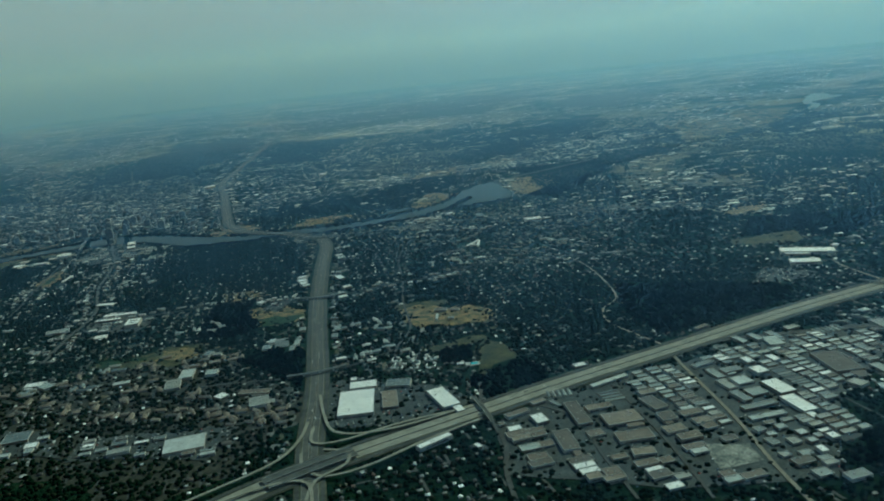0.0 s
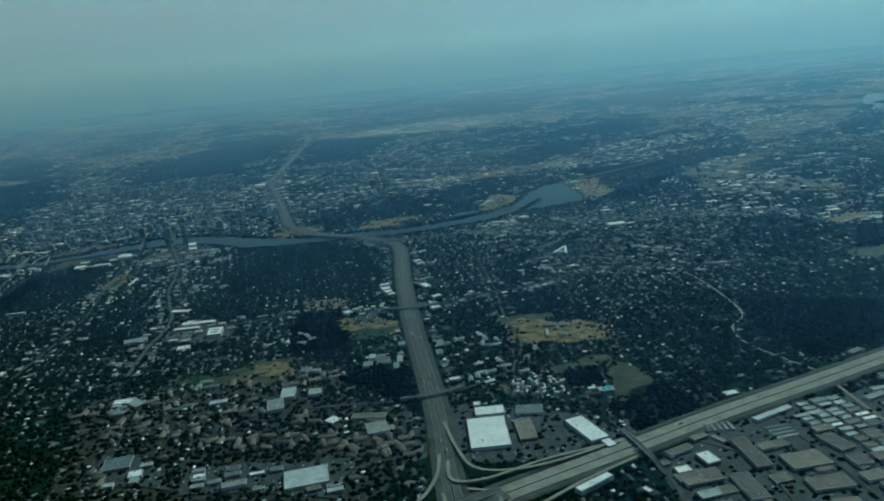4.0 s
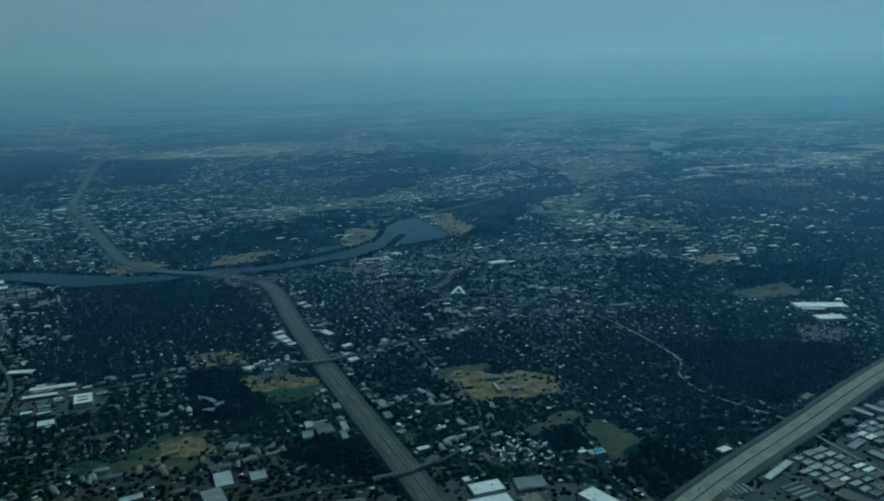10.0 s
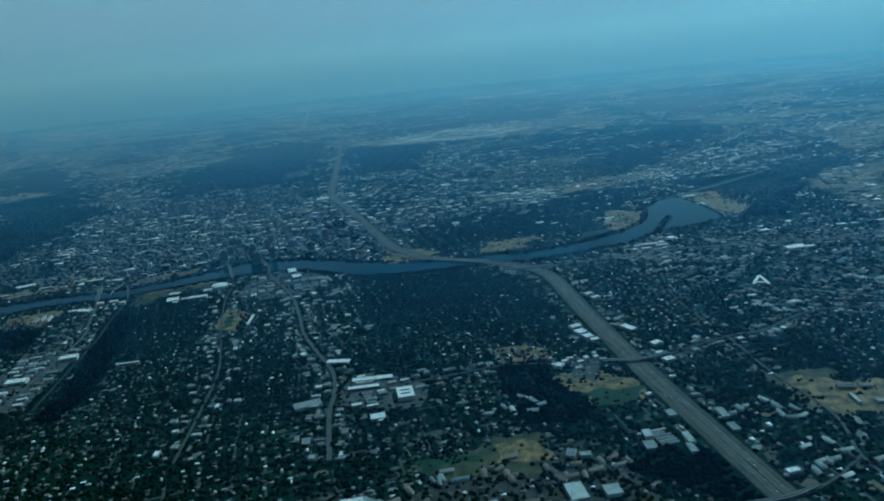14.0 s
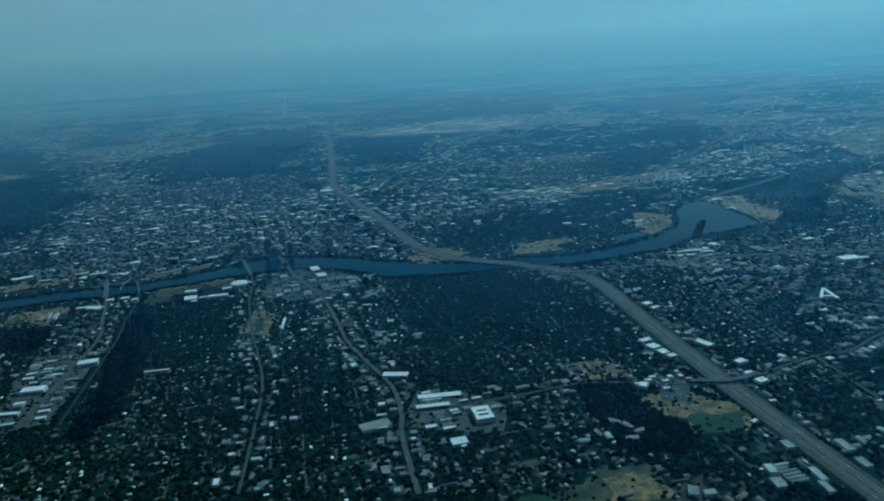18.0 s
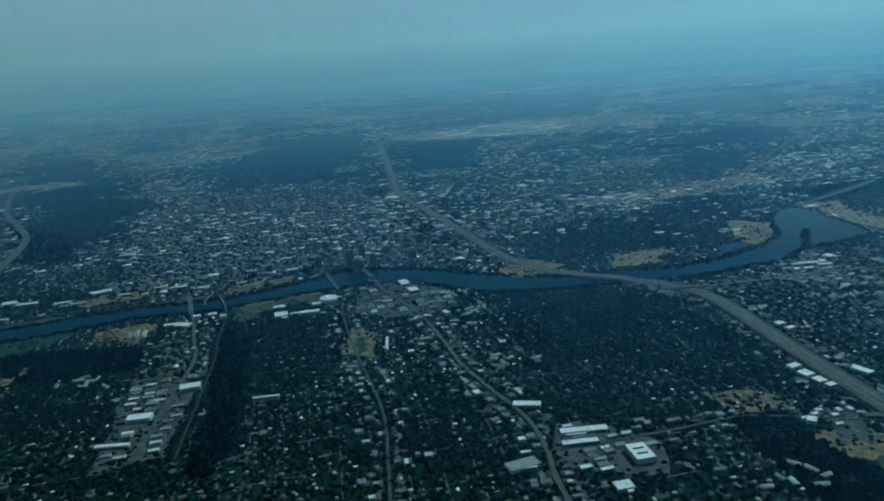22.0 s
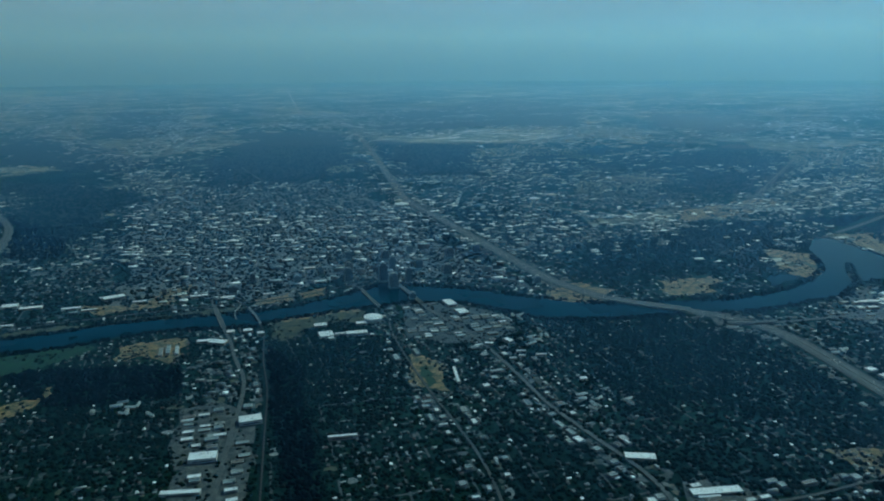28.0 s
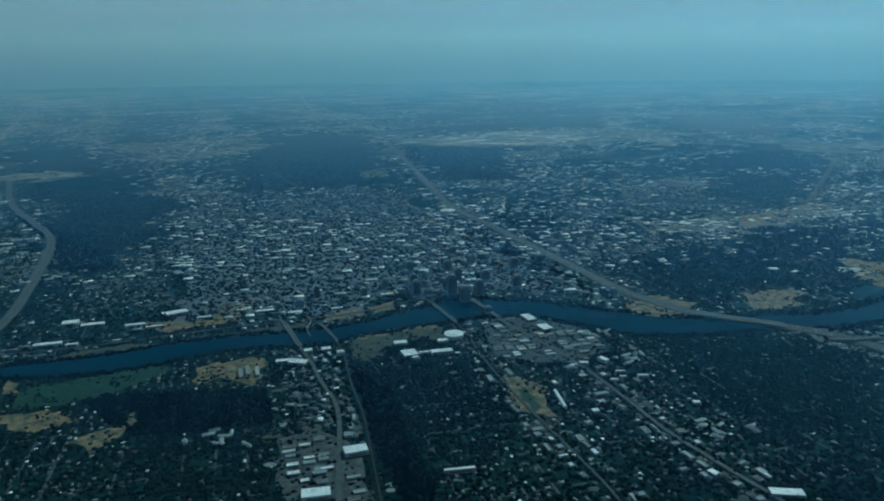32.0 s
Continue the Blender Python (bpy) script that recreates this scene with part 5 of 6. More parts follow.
# ---- shops along the avenues ----
shop_spots, shops = [], []
for n, w, every, reach in (("avenue", 1.4, 3.4, 2.6), ("first", 1.2, 4.0, 2.2), ("lamar", 1.7, 3.2, 2.8), ("riverside", 1.7, 4.0, 3.0), ("oltorf", 1.3, 4.5, 2.4), ("interstate", 7.8, 3.6, 2.4), ("shore", 1.2, 4.5, 2.4),
                           ("crosstown", 10.4, 4.5, 2.6), ("freight", 1.5, 4.0, 2.6), ("seventh", 1.4, 4.0, 2.6), ("longhorn", 1.1, 6, 2.4), ("parkway", 5.4, 9, 3.0)):
    line = LINES[n]
    steps = [(p, q) for p, q in zip(line, line[1:]) if p.y < 900]
    length = sum((q - p).length for p, q in steps)
    busy = 0.22 if n in ("interstate", "crosstown", "parkway", "longhorn") else 0.95 if n == "avenue" else 0.6
    for k in range(int(length * busy * 3.6 / every)):
        p, q = steps[int(rng.integers(len(steps)))]
        d = (q - p).normalized()
        if 0.6 * math.sin(p.x / 11 + p.y / 17) + 0.4 * math.sin(p.y / 7) + rng.normal(0, 0.5) < -0.35:
            continue
        sx, sy = rng.gamma(3.0, 0.55) + 0.7, rng.uniform(0.8, reach)
        p = p.lerp(q, rng.random()) + Vector((d.y, -d.x, 0)) * float(rng.choice([-1, 1])) * (w / 2 + 0.5 + sy / 2 + rng.gamma(1.3, 2.2))
        probe = [(p.x + a * sx * 0.5, p.y + c * sy * 0.5) for a in (-1, 0, 1) for c in (-1, 0, 1)]
        if not all(use_at(*o) in (0, 3, 7) for o in probe):
            continue
        shops.append((p.x, p.y, sx, sy, math.degrees(math.atan2(d.y, d.x)) + rng.normal(0, 4) + (90 if rng.random() < 0.3 else 0)))
        e = max(sx, sy) / 2 + 0.2
        mark_poly([(p.x - e, p.y - e), (p.x + e, p.y - e), (p.x + e, p.y + e), (p.x - e, p.y + e)], 6)


def off_path(x, y):
    """How far a place lies from the line of flight."""
    ax, ay, bx, by = -16.0, -74.0, -156.0, 207.0
    f = np.clip(((x - ax) * (bx - ax) + (y - ay) * (by - ay)) / ((bx - ax) ** 2 + (by - ay) ** 2), 0, 1)
    return np.hypot(x - ax - f * (bx - ax), y - ay - f * (by - ay))


def in_sight(x, y):
    """The land on the starboard side of the flight."""
    right = (x + 16) * 281 + (y + 74) * 140 > -70 * 314
    east = np.degrees(np.arctan2(x + 16, y + 74)) < 96
    west = np.degrees(np.arctan2(x + 156, y - 207)) > -13
    d = off_path(x, y)
    return right & (east | (d < 60)) & (west | (d < 60))


shops.sort(key=lambda s: math.hypot(s[0] - 60, s[1] - 240))
for k, (x, y, w, d, a) in enumerate(shops):
    if k < 210:
        roof = (M_GREY_ROOF, M_WHITE_ROOF, M_GREY_ROOF, M_BROWN_ROOF)[(k * 5 // 3) % 4]
        hall("shop", x, y, w, d, a, 0.45 + 0.3 * ((k * 13) % 7) / 7, roof, ("grey-roofed", "white-roofed", "grey-roofed", "brown-roofed")[(k * 5 // 3) % 4] + " low roadside shop with a parking apron", "shop", 900 + k, "roadside shops")
    else:
        shop_spots.append((x, y, 0, w, d, 0.5 + 0.3 * ((k * 13) % 7) / 7, radians(a)))
flat_blocks("distant_shops", shop_spots, "many low roadside shops along the avenues", "shops")

# aprons between the shops and the road
apron = []
for x, y, w, d, a in shops:
    apron.append((x, y, 0.05, w + 2.2, d + 1.8, 0.1, radians(a)))
v, t = stamp(CUBE, apron)
tagged(new("shop_aprons", mesh_np("shop_aprons", v, t, [M_LOT])), "patches of asphalt parking round the shops", "parking", kind="stuff")

# ---- lots, bare ground and small flat roofs of the busy districts ----
BUSY = [[(227, 374), (169, 274), (172, 240), (207, 181), (331, 244), (293, 309)], [(171, 574), (160, 505), (300, 475), (419, 446), (377, 538), (313, 668)],
        [(-100, 345), (-66, 345), (-46, 400), (-34, 470), (-52, 470), (-84, 412)], [(-110, 590), (-30, 530), (-10, 700), (-70, 700)]]
patches, patch_roofs = [], []


def patch(x, y, w, d, a, built):
    probe = [(x + q * w * 0.4 * math.cos(a) - r * d * 0.4 * math.sin(a), y + q * w * 0.4 * math.sin(a) + r * d * 0.4 * math.cos(a)) for q in (-1, 0, 1) for r in (-1, 0, 1)]
    if not all(use_at(*o) in (0, 7, 9) for o in probe) or use_at(x, y) == 9:
        return
    patches.append((x, y, w, d, a))
    for o in probe:
        USE[int(o[0] - X0), int(o[1] - Y0)] = 9
    if rng.random() < built:
        s = rng.uniform(0.35, 0.75)
        patch_roofs.append((x, y, 0.02, max(0.7, w * s), max(0.6, d * s * rng.uniform(0.5, 0.9)), rng.uniform(0.4, 0.8), a))


for n, reach, every in (("lamar", 6.0, 0.5), ("avenue", 3.6, 0.55), ("first", 2.2, 1.2), ("riverside", 6.5, 0.5), ("oltorf", 2.8, 0.9), ("interstate", 4.2, 0.6), ("seventh", 9.0, 0.8), ("longhorn", 5, 1.5), ("freight", 4, 1.0), ("valley", 2.2, 1.6)):
    edge = {"interstate": 4.4}.get(n, 1.2)
    for p, q in zip(LINES[n], LINES[n][1:]):
        if not -20 < p.y < 700:
            continue
        d = (q - p).normalized()
        for k in range(int((q - p).length / every + rng.random())):
            w, deep = rng.gamma(3.0, 0.75) + 0.8, rng.uniform(1.2, 3.2)
            o = p.lerp(q, rng.random()) + Vector((d.y, -d.x, 0)) * float(rng.choice([-1, 1])) * (edge + deep / 2 + rng.gamma(1.2, reach / 3))
            patch(o.x, o.y, w, deep, math.atan2(d.y, d.x) + rng.normal(0, 0.06), 0.3)
for pts in BUSY:
    xs, ys = [p[0] for p in pts], [p[1] for p in pts]
    for k in range(int((max(xs) - min(xs)) * (max(ys) - min(ys)) / 20)):
        x, y = rng.uniform(min(xs), max(xs)), rng.uniform(min(ys), max(ys))
        if inside(pts, np.array([x]), np.array([y]))[0]:
            patch(x, y, rng.gamma(3.0, 0.9) + 1.0, rng.gamma(3.0, 0.6) + 0.8, A20 + rng.normal(0, 0.1), 0.3)
for k in range(5200):
    x, y = rng.uniform(-150, 420), rng.uniform(90, 640)
    if math.sin(x / 43 + 1) * math.sin(y / 37 + 2) + 0.5 * math.sin(x / 19 - y / 23) + rng.normal(0, 0.3) > 0.35:
        patch(x, y, rng.gamma(2.5, 0.7) + 0.7, rng.gamma(2.5, 0.5) + 0.6, A20 + rng.normal(0, 0.12), 0.2)
v, t = [], []
for k, (x, y, w, d, a) in enumerate(patches):
    o, sides = len(v), 7
    turn = rng.uniform(0, math.tau)
    for i in range(sides):
        f = turn + i / sides * math.tau
        c, q = math.cos(f), math.sin(f)
        r = 0.62 * rng.uniform(0.75, 1.1) / max(abs(c), abs(q)) ** 0.7
        px, py = w * 0.9 * r * c, d * 0.9 * r * q
        v.append((x + px * math.cos(a) - py * math.sin(a), y + px * math.sin(a) + py * math.cos(a), 0.045 + 0.00001 * k))
    t += [(o, o + i, o + i + 1) for i in range(1, sides - 1)]
tagged(new("lots", mesh_np("lots", v, t, [M_PATCH])), "patches of asphalt, bare earth and dry grass between buildings", "lots", kind="stuff")
flat_blocks("small_flat_roofs", patch_roofs, "small flat-roofed buildings on their lots", "buildings", M_SHINGLE)

# ---- homes and their streets ----
GABLE = (np.array([(-.5, -.5, 0), (.5, -.5, 0), (.5, .5, 0), (-.5, .5, 0), (-.5, -.5, .55), (.5, -.5, .55), (.5, .5, .55), (-.5, .5, .55),
                   (-.56, -.6, .52), (.56, -.6, .52), (.56, 0, 1), (-.56, 0, 1), (-.56, .6, .52), (.56, .6, .52)]),
         np.array([(0, 1, 5), (0, 5, 4), (1, 2, 6), (1, 6, 5), (2, 3, 7), (2, 7, 6), (3, 0, 4), (3, 4, 7), (8, 9, 10), (8, 10, 11), (11, 10, 13), (11, 13, 12), (8, 11, 12), (9, 13, 10)]))
HIP = (GABLE[0] * 1.0, GABLE[1])
HIP[0][10], HIP[0][11] = (.22, 0, .95), (-.22, 0, .95)


def wander(x, y):
    return np.sin(x / 31 + 1.3) * np.sin(y / 27 + 0.4) + 0.6 * np.sin(x / 13 - y / 17) + 0.4 * np.sin(x / 7.3 + y / 9.1)


lat_u, lat_v = np.meshgrid(np.arange(-900, 1300, 4.4), np.arange(-500, 1150, 2.15), indexing="ij")
hu = lat_u + rng.normal(0, 0.75, lat_u.shape) + 3.5 * np.sin(lat_v / 41 + lat_u / 97)
hv = lat_v + rng.normal(0, 0.8, lat_u.shape) + 3.0 * np.sin(lat_u / 37 + 1)
hx, hy = hu * UX + hv * VX, hu * UY + hv * VY
dist = off_path(hx, hy)
keep = in_sight(hx, hy) & (dist < 640) & (hx > X0) & (hx < X0 + NX) & (hy > Y0) & (hy < Y0 + NY)
home = use_at(hx, hy)
keep &= (home == 0) | (home == 7)
keep &= (np.abs((lat_v / 19.0) % 1 - 0.5) < 0.44)
chance = np.where(dist < 330, 0.92, np.where(dist < 460, 0.5, 0.3)) * np.clip(0.6 + 0.6 * wander(hx, hy), 0.08, 1) * np.where(home == 7, 0.3, 1)
keep &= rng.random(hx.shape) < chance
hx, hy, dist = hx[keep], hy[keep], dist[keep]
USE[(hx - X0).astype(int), (hy - Y0).astype(int)] = 10
order = np.argsort(np.hypot(hx - 40, hy - 235))
hx, hy, dist = hx[order], hy[order], dist[order]
count = len(hx)
turn = A20 + rng.choice([0, math.pi / 2], count) + rng.normal(0, 0.08, count)
big = np.where(dist > 330, 1.3, 1.0)
rows = np.stack([hx, hy, np.zeros(count), rng.uniform(0.8, 1.35, count) * big, rng.uniform(0.6, 0.9, count) * big, rng.uniform(0.55, 0.8, count), turn], 1)


def split_shape(shape):
    v, t = shape
    return (v[:8], t[:8]), (v[8:], t[8:] - 8)


proto = []
for shape in (GABLE, HIP):
    w, r = split_shape(shape)
    proto.append((mesh_np("wall", w[0], w[1], [M_WALL]), mesh_np("roof", r[0], r[1], [M_SHINGLE_ONE])))
porch = box_mesh("porch", (0.3, 0.25, 0.35), M_TRIM, (0.2, -0.6, 0))
NEAR_HOMES = 240
for k in range(NEAR_HOMES):
    x, y, z, sx, sy, sz, a = rows[k]
    h = tagged(new("house"), "small suburban house with a pitched shingle roof", "house", "suburban houses")
    h.matrix_basis = Matrix.LocRotScale((x, y, 0), Euler((0, 0, a)), (sx, sy, sz))
    wall = part("wall", proto[k % 2][0], h)
    part("roof", proto[k % 2][1], h)
    part("porch", porch, wall)
idx = [1] * 8 + [0] * 6
half = (np.arange(count) % 2 == 0)
vs, ts, ix, base = [], [], [], 0
for shape, pick in ((GABLE, half), (HIP, ~half)):
    sel = rows[NEAR_HOMES:][pick[NEAR_HOMES:]]
    v, t = stamp(shape, sel)
    vs.append(v)
    ts.append(t + base)
    base += len(v)
    ix += idx * len(sel)
tagged(new("suburban_houses", mesh_np("suburban_houses", np.concatenate(vs), np.concatenate(ts), [M_SHINGLE, M_SIDING], ix)), "thousands of suburban houses under the trees", "houses", kind="stuff")

# streets between the rows of houses
def street_net(u_dir, spacing, width, z):
    v, t = [], []
    for k in np.arange(-900, 1300, spacing):
        s = np.arange(-500, 1100, 5.0)
        x, y = (k * UX + s * VX, k * UY + s * VY) if u_dir else (s * UX + k * VX, s * UY + k * VY)
        x, y = x + 2.2 * np.sin(s / 33 + k / 60), y + 2.2 * np.sin(s / 39 - k / 60)
        ok = in_sight(x, y) & (off_path(x, y) < 560) & np.isin(use_at(x, y), (0, 7, 10))
        ex, ey = (UX, UY) if u_dir else (VX, VY)
        for i in np.nonzero(ok[:-1] & ok[1:])[0]:
            if rng.random() < 0.3:
                continue
            if rng.random() < 0.6:
                USE[int(x[i] - X0), int(y[i] - Y0)] = 9
            o = len(v)
            for q in (i, i + 1):
                v += [(x[q] - ex * width / 2, y[q] - ey * width / 2, z), (x[q] + ex * width / 2, y[q] + ey * width / 2, z)]
            t += [(o, o + 1, o + 3), (o, o + 3, o + 2)] if u_dir else [(o, o + 3, o + 1), (o, o + 2, o + 3)]
    return v, t


for u_dir, spacing, z in ((True, 8.8, 0.1), (False, 19.0, 0.11)):
    v, t = street_net(u_dir, spacing, 0.75, z)
    tagged(new("street", mesh_np("street", v, t, [M_STREET])), "narrow asphalt streets between the rows of houses", "street", kind="structure")

# ---- flats: groups of long gabled blocks ----
FLATS = [(86, 150, 13, 9, 14), (46, 226, 9, 7, 8), (96, 176, 8, 8, 10), (150, 318, 9, 8, 10), (190, 300, 12, 9, 12), (40, 336, 8, 8, 9), (70, 420, 12, 6, 10), (170, 232, 10, 8, 10), (228, 226, 12, 10, 12), (-100, 420, 12, 10, 8), (60, 396, 9, 7, 9), (9, 207, 5, 4, 6), (-17, 204, 4, 4, 5), (-2, 194, 4, 4, 5)]
BROWN_FLATS = [(35, 189, 6, 5, 9), (45, 184, 4, 4, 5), (34, 133, 6, 6, 10), (40, 124, 4, 6, 8), (43, 132, 4, 3, 4), (17, 149, 6, 4, 8), (10, 156, 5, 4, 7), (28, 142, 6, 5, 8), (-6, 178, 6, 6, 8), (20, 120, 5, 4, 6), (2, 165, 5, 4, 6), (26, 160, 5, 4, 6), (-18, 190, 7, 7, 9), (-25, 208, 6, 5, 7), (12, 178, 7, 6, 8), (22, 200, 6, 5, 7), (-5, 205, 6, 5, 7), (-28, 165, 5, 6, 6)]
gable_wall = mesh_np("wall", split_shape(GABLE)[0][0], split_shape(GABLE)[0][1], [M_WALL])
gable_roof = mesh_np("roof", split_shape(GABLE)[1][0], split_shape(GABLE)[1][1], [M_GREY_ROOF])
brown_roof = mesh_np("roof", split_shape(GABLE)[1][0], split_shape(GABLE)[1][1], [M_BROWN_ROOF])
white_roof = mesh_np("roof", split_shape(GABLE)[1][0], split_shape(GABLE)[1][1], [M_WHITE_ROOF])
for fx, fy, rw, rd, many, top, word in [(*f, gable_roof, "pale") for f in FLATS] + [(*f, brown_roof, "brown") for f in BROWN_FLATS]:
    for k in range(many):
        x, y = fx + rng.uniform(-rw, rw), fy + rng.uniform(-rd, rd)
        if use_at(x, y) not in (0, 1, 2, 7, 8, 9, 10):
            continue
        f = tagged(new("apartment_block"), "long apartment block with a " + word + " pitched roof", "apartment building", "apartment blocks")
        f.matrix_basis = Matrix.LocRotScale((x, y, 0), Euler((0, 0, A20 + (k % 2) * math.pi / 2 + rng.normal(0, 0.25))), (rng.uniform(2.2, 3.8), rng.uniform(1.1, 1.5), 1.15))
        part("wall", gable_wall, f)
        part("roof", top, f)
        mark_poly([(x - 1, y - 1), (x + 1, y - 1), (x + 1, y + 1), (x - 1, y + 1)], 6)

# rings of small white-roofed flats round courts
for k, (cx, cy) in enumerate(((88, 138.5), (93.5, 137), (97, 131.5), (91.5, 132), (86, 133.5), (88.5, 127.5), (94, 126))):
    for i in range(8):
        a, r = i / 8 * math.tau + k, rng.uniform(1.2, 2.3)
        if rng.random() < 0.2:
            continue
        f = tagged(new("apartment_block"), "small pale-roofed apartment block round a court", "apartment building", "apartment blocks round courts")
        f.matrix_basis = Matrix.LocRotScale((cx + r * math.cos(a), cy + r * math.sin(a), 0), Euler((0, 0, round((a + math.pi / 2) / 0.79) * 0.79 + k + rng.normal(0, 0.1))), (rng.uniform(0.8, 1.5), rng.uniform(0.45, 0.62), 0.8))
        part("wall", gable_wall, f)
        part("roof", white_roof if (i + k) % 2 else gable_roof, f)
    mark_poly([(cx - 2.6, cy - 2.6), (cx + 2.6, cy - 2.6), (cx + 2.6, cy + 2.6), (cx - 2.6, cy + 2.6)], 9)

# ---- swimming pool by the meadow ----
b = tagged(new("swimming_pool"), "bright turquoise outdoor pool with a pale terrace", "pool")
b.matrix_basis = pose(105, 118, 0.15, 0, 0, -25)
part("terrace", box_mesh("terrace", (4.6, 3.4, 0.12), M_TRIM), b)
part("basin", box_mesh("basin", (2.6, 1.5, 0.1), M_POOL, (0.4, 0, 0.05), bevel=0.04), b, "turquoise water")
hall("clubhouse", 101.8, 120.4, 2.4, 1.6, -25, 0.5, M_WHITE_ROOF, "white clubhouse beside the outdoor pool", "clubhouse", 4)

# ---- far suburbs and works, beyond the near districts ----
spots = []
for c in range(400):
    az, r = radians(rng.uniform(-14, 88)), rng.uniform(430, 2600)
    cx, cy = -100 + r * math.sin(az), 150 + r * math.cos(az)
    for k in range(int(rng.uniform(12, 42))):
        x, y = cx + rng.normal(0, 34 + r * 0.02), cy + rng.normal(0, 14 + r * 0.006)
        if X0 < x < X0 + NX and Y0 < y < Y0 + NY and use_at(x, y) in (1, 2, 4, 5, 6, 12):
            continue
        if off_path(np.array(x), np.array(y)) < 430:
            continue
        s = rng.uniform(1.1, 3.3) * (1 + r / 2600)
        spots.append((x, y, 0, s * rng.uniform(1, 2.2), s, rng.uniform(0.4, 0.9), A20 + rng.normal(0, 0.2)))
for pts, wide in ((INTERSTATE[-8:], 16), ([(54, 1154), (30, 850), (10, 700)], 14), ([(260, 440), (330, 470), (430, 520), (560, 580), (760, 640)], 14), ([(140, 520), (260, 530), (380, 560)], 18),
                  ([(28, 1287), (54, 1154), (220, 1640)], 22), ([(300, 262), (360, 280), (440, 330)], 14), ([(170, 640), (260, 640), (360, 680)], 22)):
    l = smooth(pts, 6)
    for p in l:
        for k in range(2):
            x, y = p.x + rng.normal(0, wide), p.y + rng.normal(0, wide)
            if use_at(np.array(x), np.array(y)) in (4, 5, 6):
                continue
            s = rng.uniform(1.3, 3.6)
            spots.append((x, y, 0, s * rng.uniform(1, 2), s, rng.uniform(0.4, 0.9), A20 + rng.normal(0, 0.2)))
for pts in FAR_BUILT + [[(446, 2085), (114, 1176), (33, 953)], [(67, 1771), (43, 1460), (56, 1223), (76, 1136)], [(57, 2822), (250, 3221), (330, 2765)]]:
    l = smooth(pts, 9)
    for p in l:
        for k in range(4):
            away = math.hypot(p.x + 100, p.y - 150)
            x, y = p.x + rng.normal(0, 7 + away * 0.012), p.y + rng.normal(0, 7 + away * 0.012)
            if X0 < x < X0 + NX and Y0 < y < Y0 + NY and use_at(x, y) in (2, 4, 5):
                continue
            s = rng.uniform(1.1, 3.0) * (1 + away / 2200)
            spots.append((x, y, 0, s * rng.uniform(1, 2.2), s, rng.uniform(0.4, 0.9), A20 + rng.normal(0, 0.2)))
flat_blocks("distant_suburbs", spots, "scattered pale roofs of distant suburbs", "far buildings", M_FAR_ROOF)

# pastures, bare lots and works between the far woods, in loose bands
PALE_LAND = by_island("far_open_land", [(0.0, (0.09, 0.11, 0.075)), (0.25, (0.18, 0.195, 0.14)), (0.48, (0.28, 0.285, 0.2)), (0.68, (0.38, 0.36, 0.26)), (0.8, (0.33, 0.36, 0.33)), (0.92, (0.58, 0.6, 0.55))], 1.0, False, 0.05, 0.16, 0.05)
v, t, far_roofs = [], [], []


def far_lot(x, y, w, d, a):
    o, sides, start = len(v), 9, rng.uniform(0, math.tau)
    for i in range(sides):
        f = start + i / sides * math.tau
        px, py = w * 0.5 * rng.uniform(0.55, 1.2) * math.cos(f), d * 0.5 * rng.uniform(0.55, 1.2) * math.sin(f)
        v.append((x + px * math.cos(a) - py * math.sin(a), y + px * math.sin(a) + py * math.cos(a), 0.16 + 0.00002 * len(v)))
    t.extend((o, o + i, o + i + 1) for i in range(1, sides - 1))
    if rng.random() < 0.55:
        for k in range(int(rng.integers(1, 4))):
            s = min(w, d) * rng.uniform(0.12, 0.3)
            far_roofs.append((x + rng.normal(0, w * 0.2), y + rng.normal(0, d * 0.2), 0, s * rng.uniform(1.2, 2.6), s, rng.uniform(0.4, 0.9), A20 + rng.normal(0, 0.15)))


for k in range(6000):
    az, r = radians(rng.uniform(-16, 96)), 430 + 2700 * rng.random() ** 1.6
    x, y = -100 + r * math.sin(az), 150 + r * math.cos(az)
    if X0 < x < X0 + NX and Y0 < y < Y0 + NY and use_at(x, y) in (1, 4, 5, 6, 8, 11, 12) or off_path(np.array(x), np.array(y)) < 400:
        continue
    band = math.sin(x / 170 + 2 * math.sin(y / 210)) * math.sin(y / 130 + 1.5 * math.sin(x / 260)) + 0.5 * math.sin(x / 61 - y / 47)
    if band + rng.normal(0, 0.35) > (0.15 if r > 700 else 0.6):
        big = 0.6 + r / 1500
        far_lot(x, y, rng.gamma(2.2, 6.0) * big, rng.gamma(2.2, 3.4) * big, A20 + rng.normal(0, 0.35))
for pts in PALE:
    xs, ys = [p[0] for p in pts], [p[1] for p in pts]
    span = math.sqrt((max(xs) - min(xs)) * (max(ys) - min(ys)))
    for k in range(150):
        x, y = rng.uniform(min(xs), max(xs)), rng.uniform(min(ys), max(ys))
        if inside(pts, np.array([x]), np.array([y]))[0]:
            far_lot(x, y, span * rng.uniform(0.08, 0.25), span * rng.uniform(0.04, 0.1), A20 + rng.normal(0, 0.3))
sheet("airfield", PALE[0], 0.15, surface("dry_airfield_grass", (0.31, 0.31, 0.22), (0.06, 0.08, 0.055), 0.05, wear=0.12, spread=0.12), "pale dry grass of an old airfield", "field", 14, 3.0, 61)
tagged(new("open_land", mesh_np("open_land", v, t, [PALE_LAND])), "patchwork of distant pastures, bare lots and works", "fields", kind="stuff")
flat_blocks("far_works", far_roofs, "pale flat roofs scattered over the distant lots", "far buildings", M_FAR_ROOF)

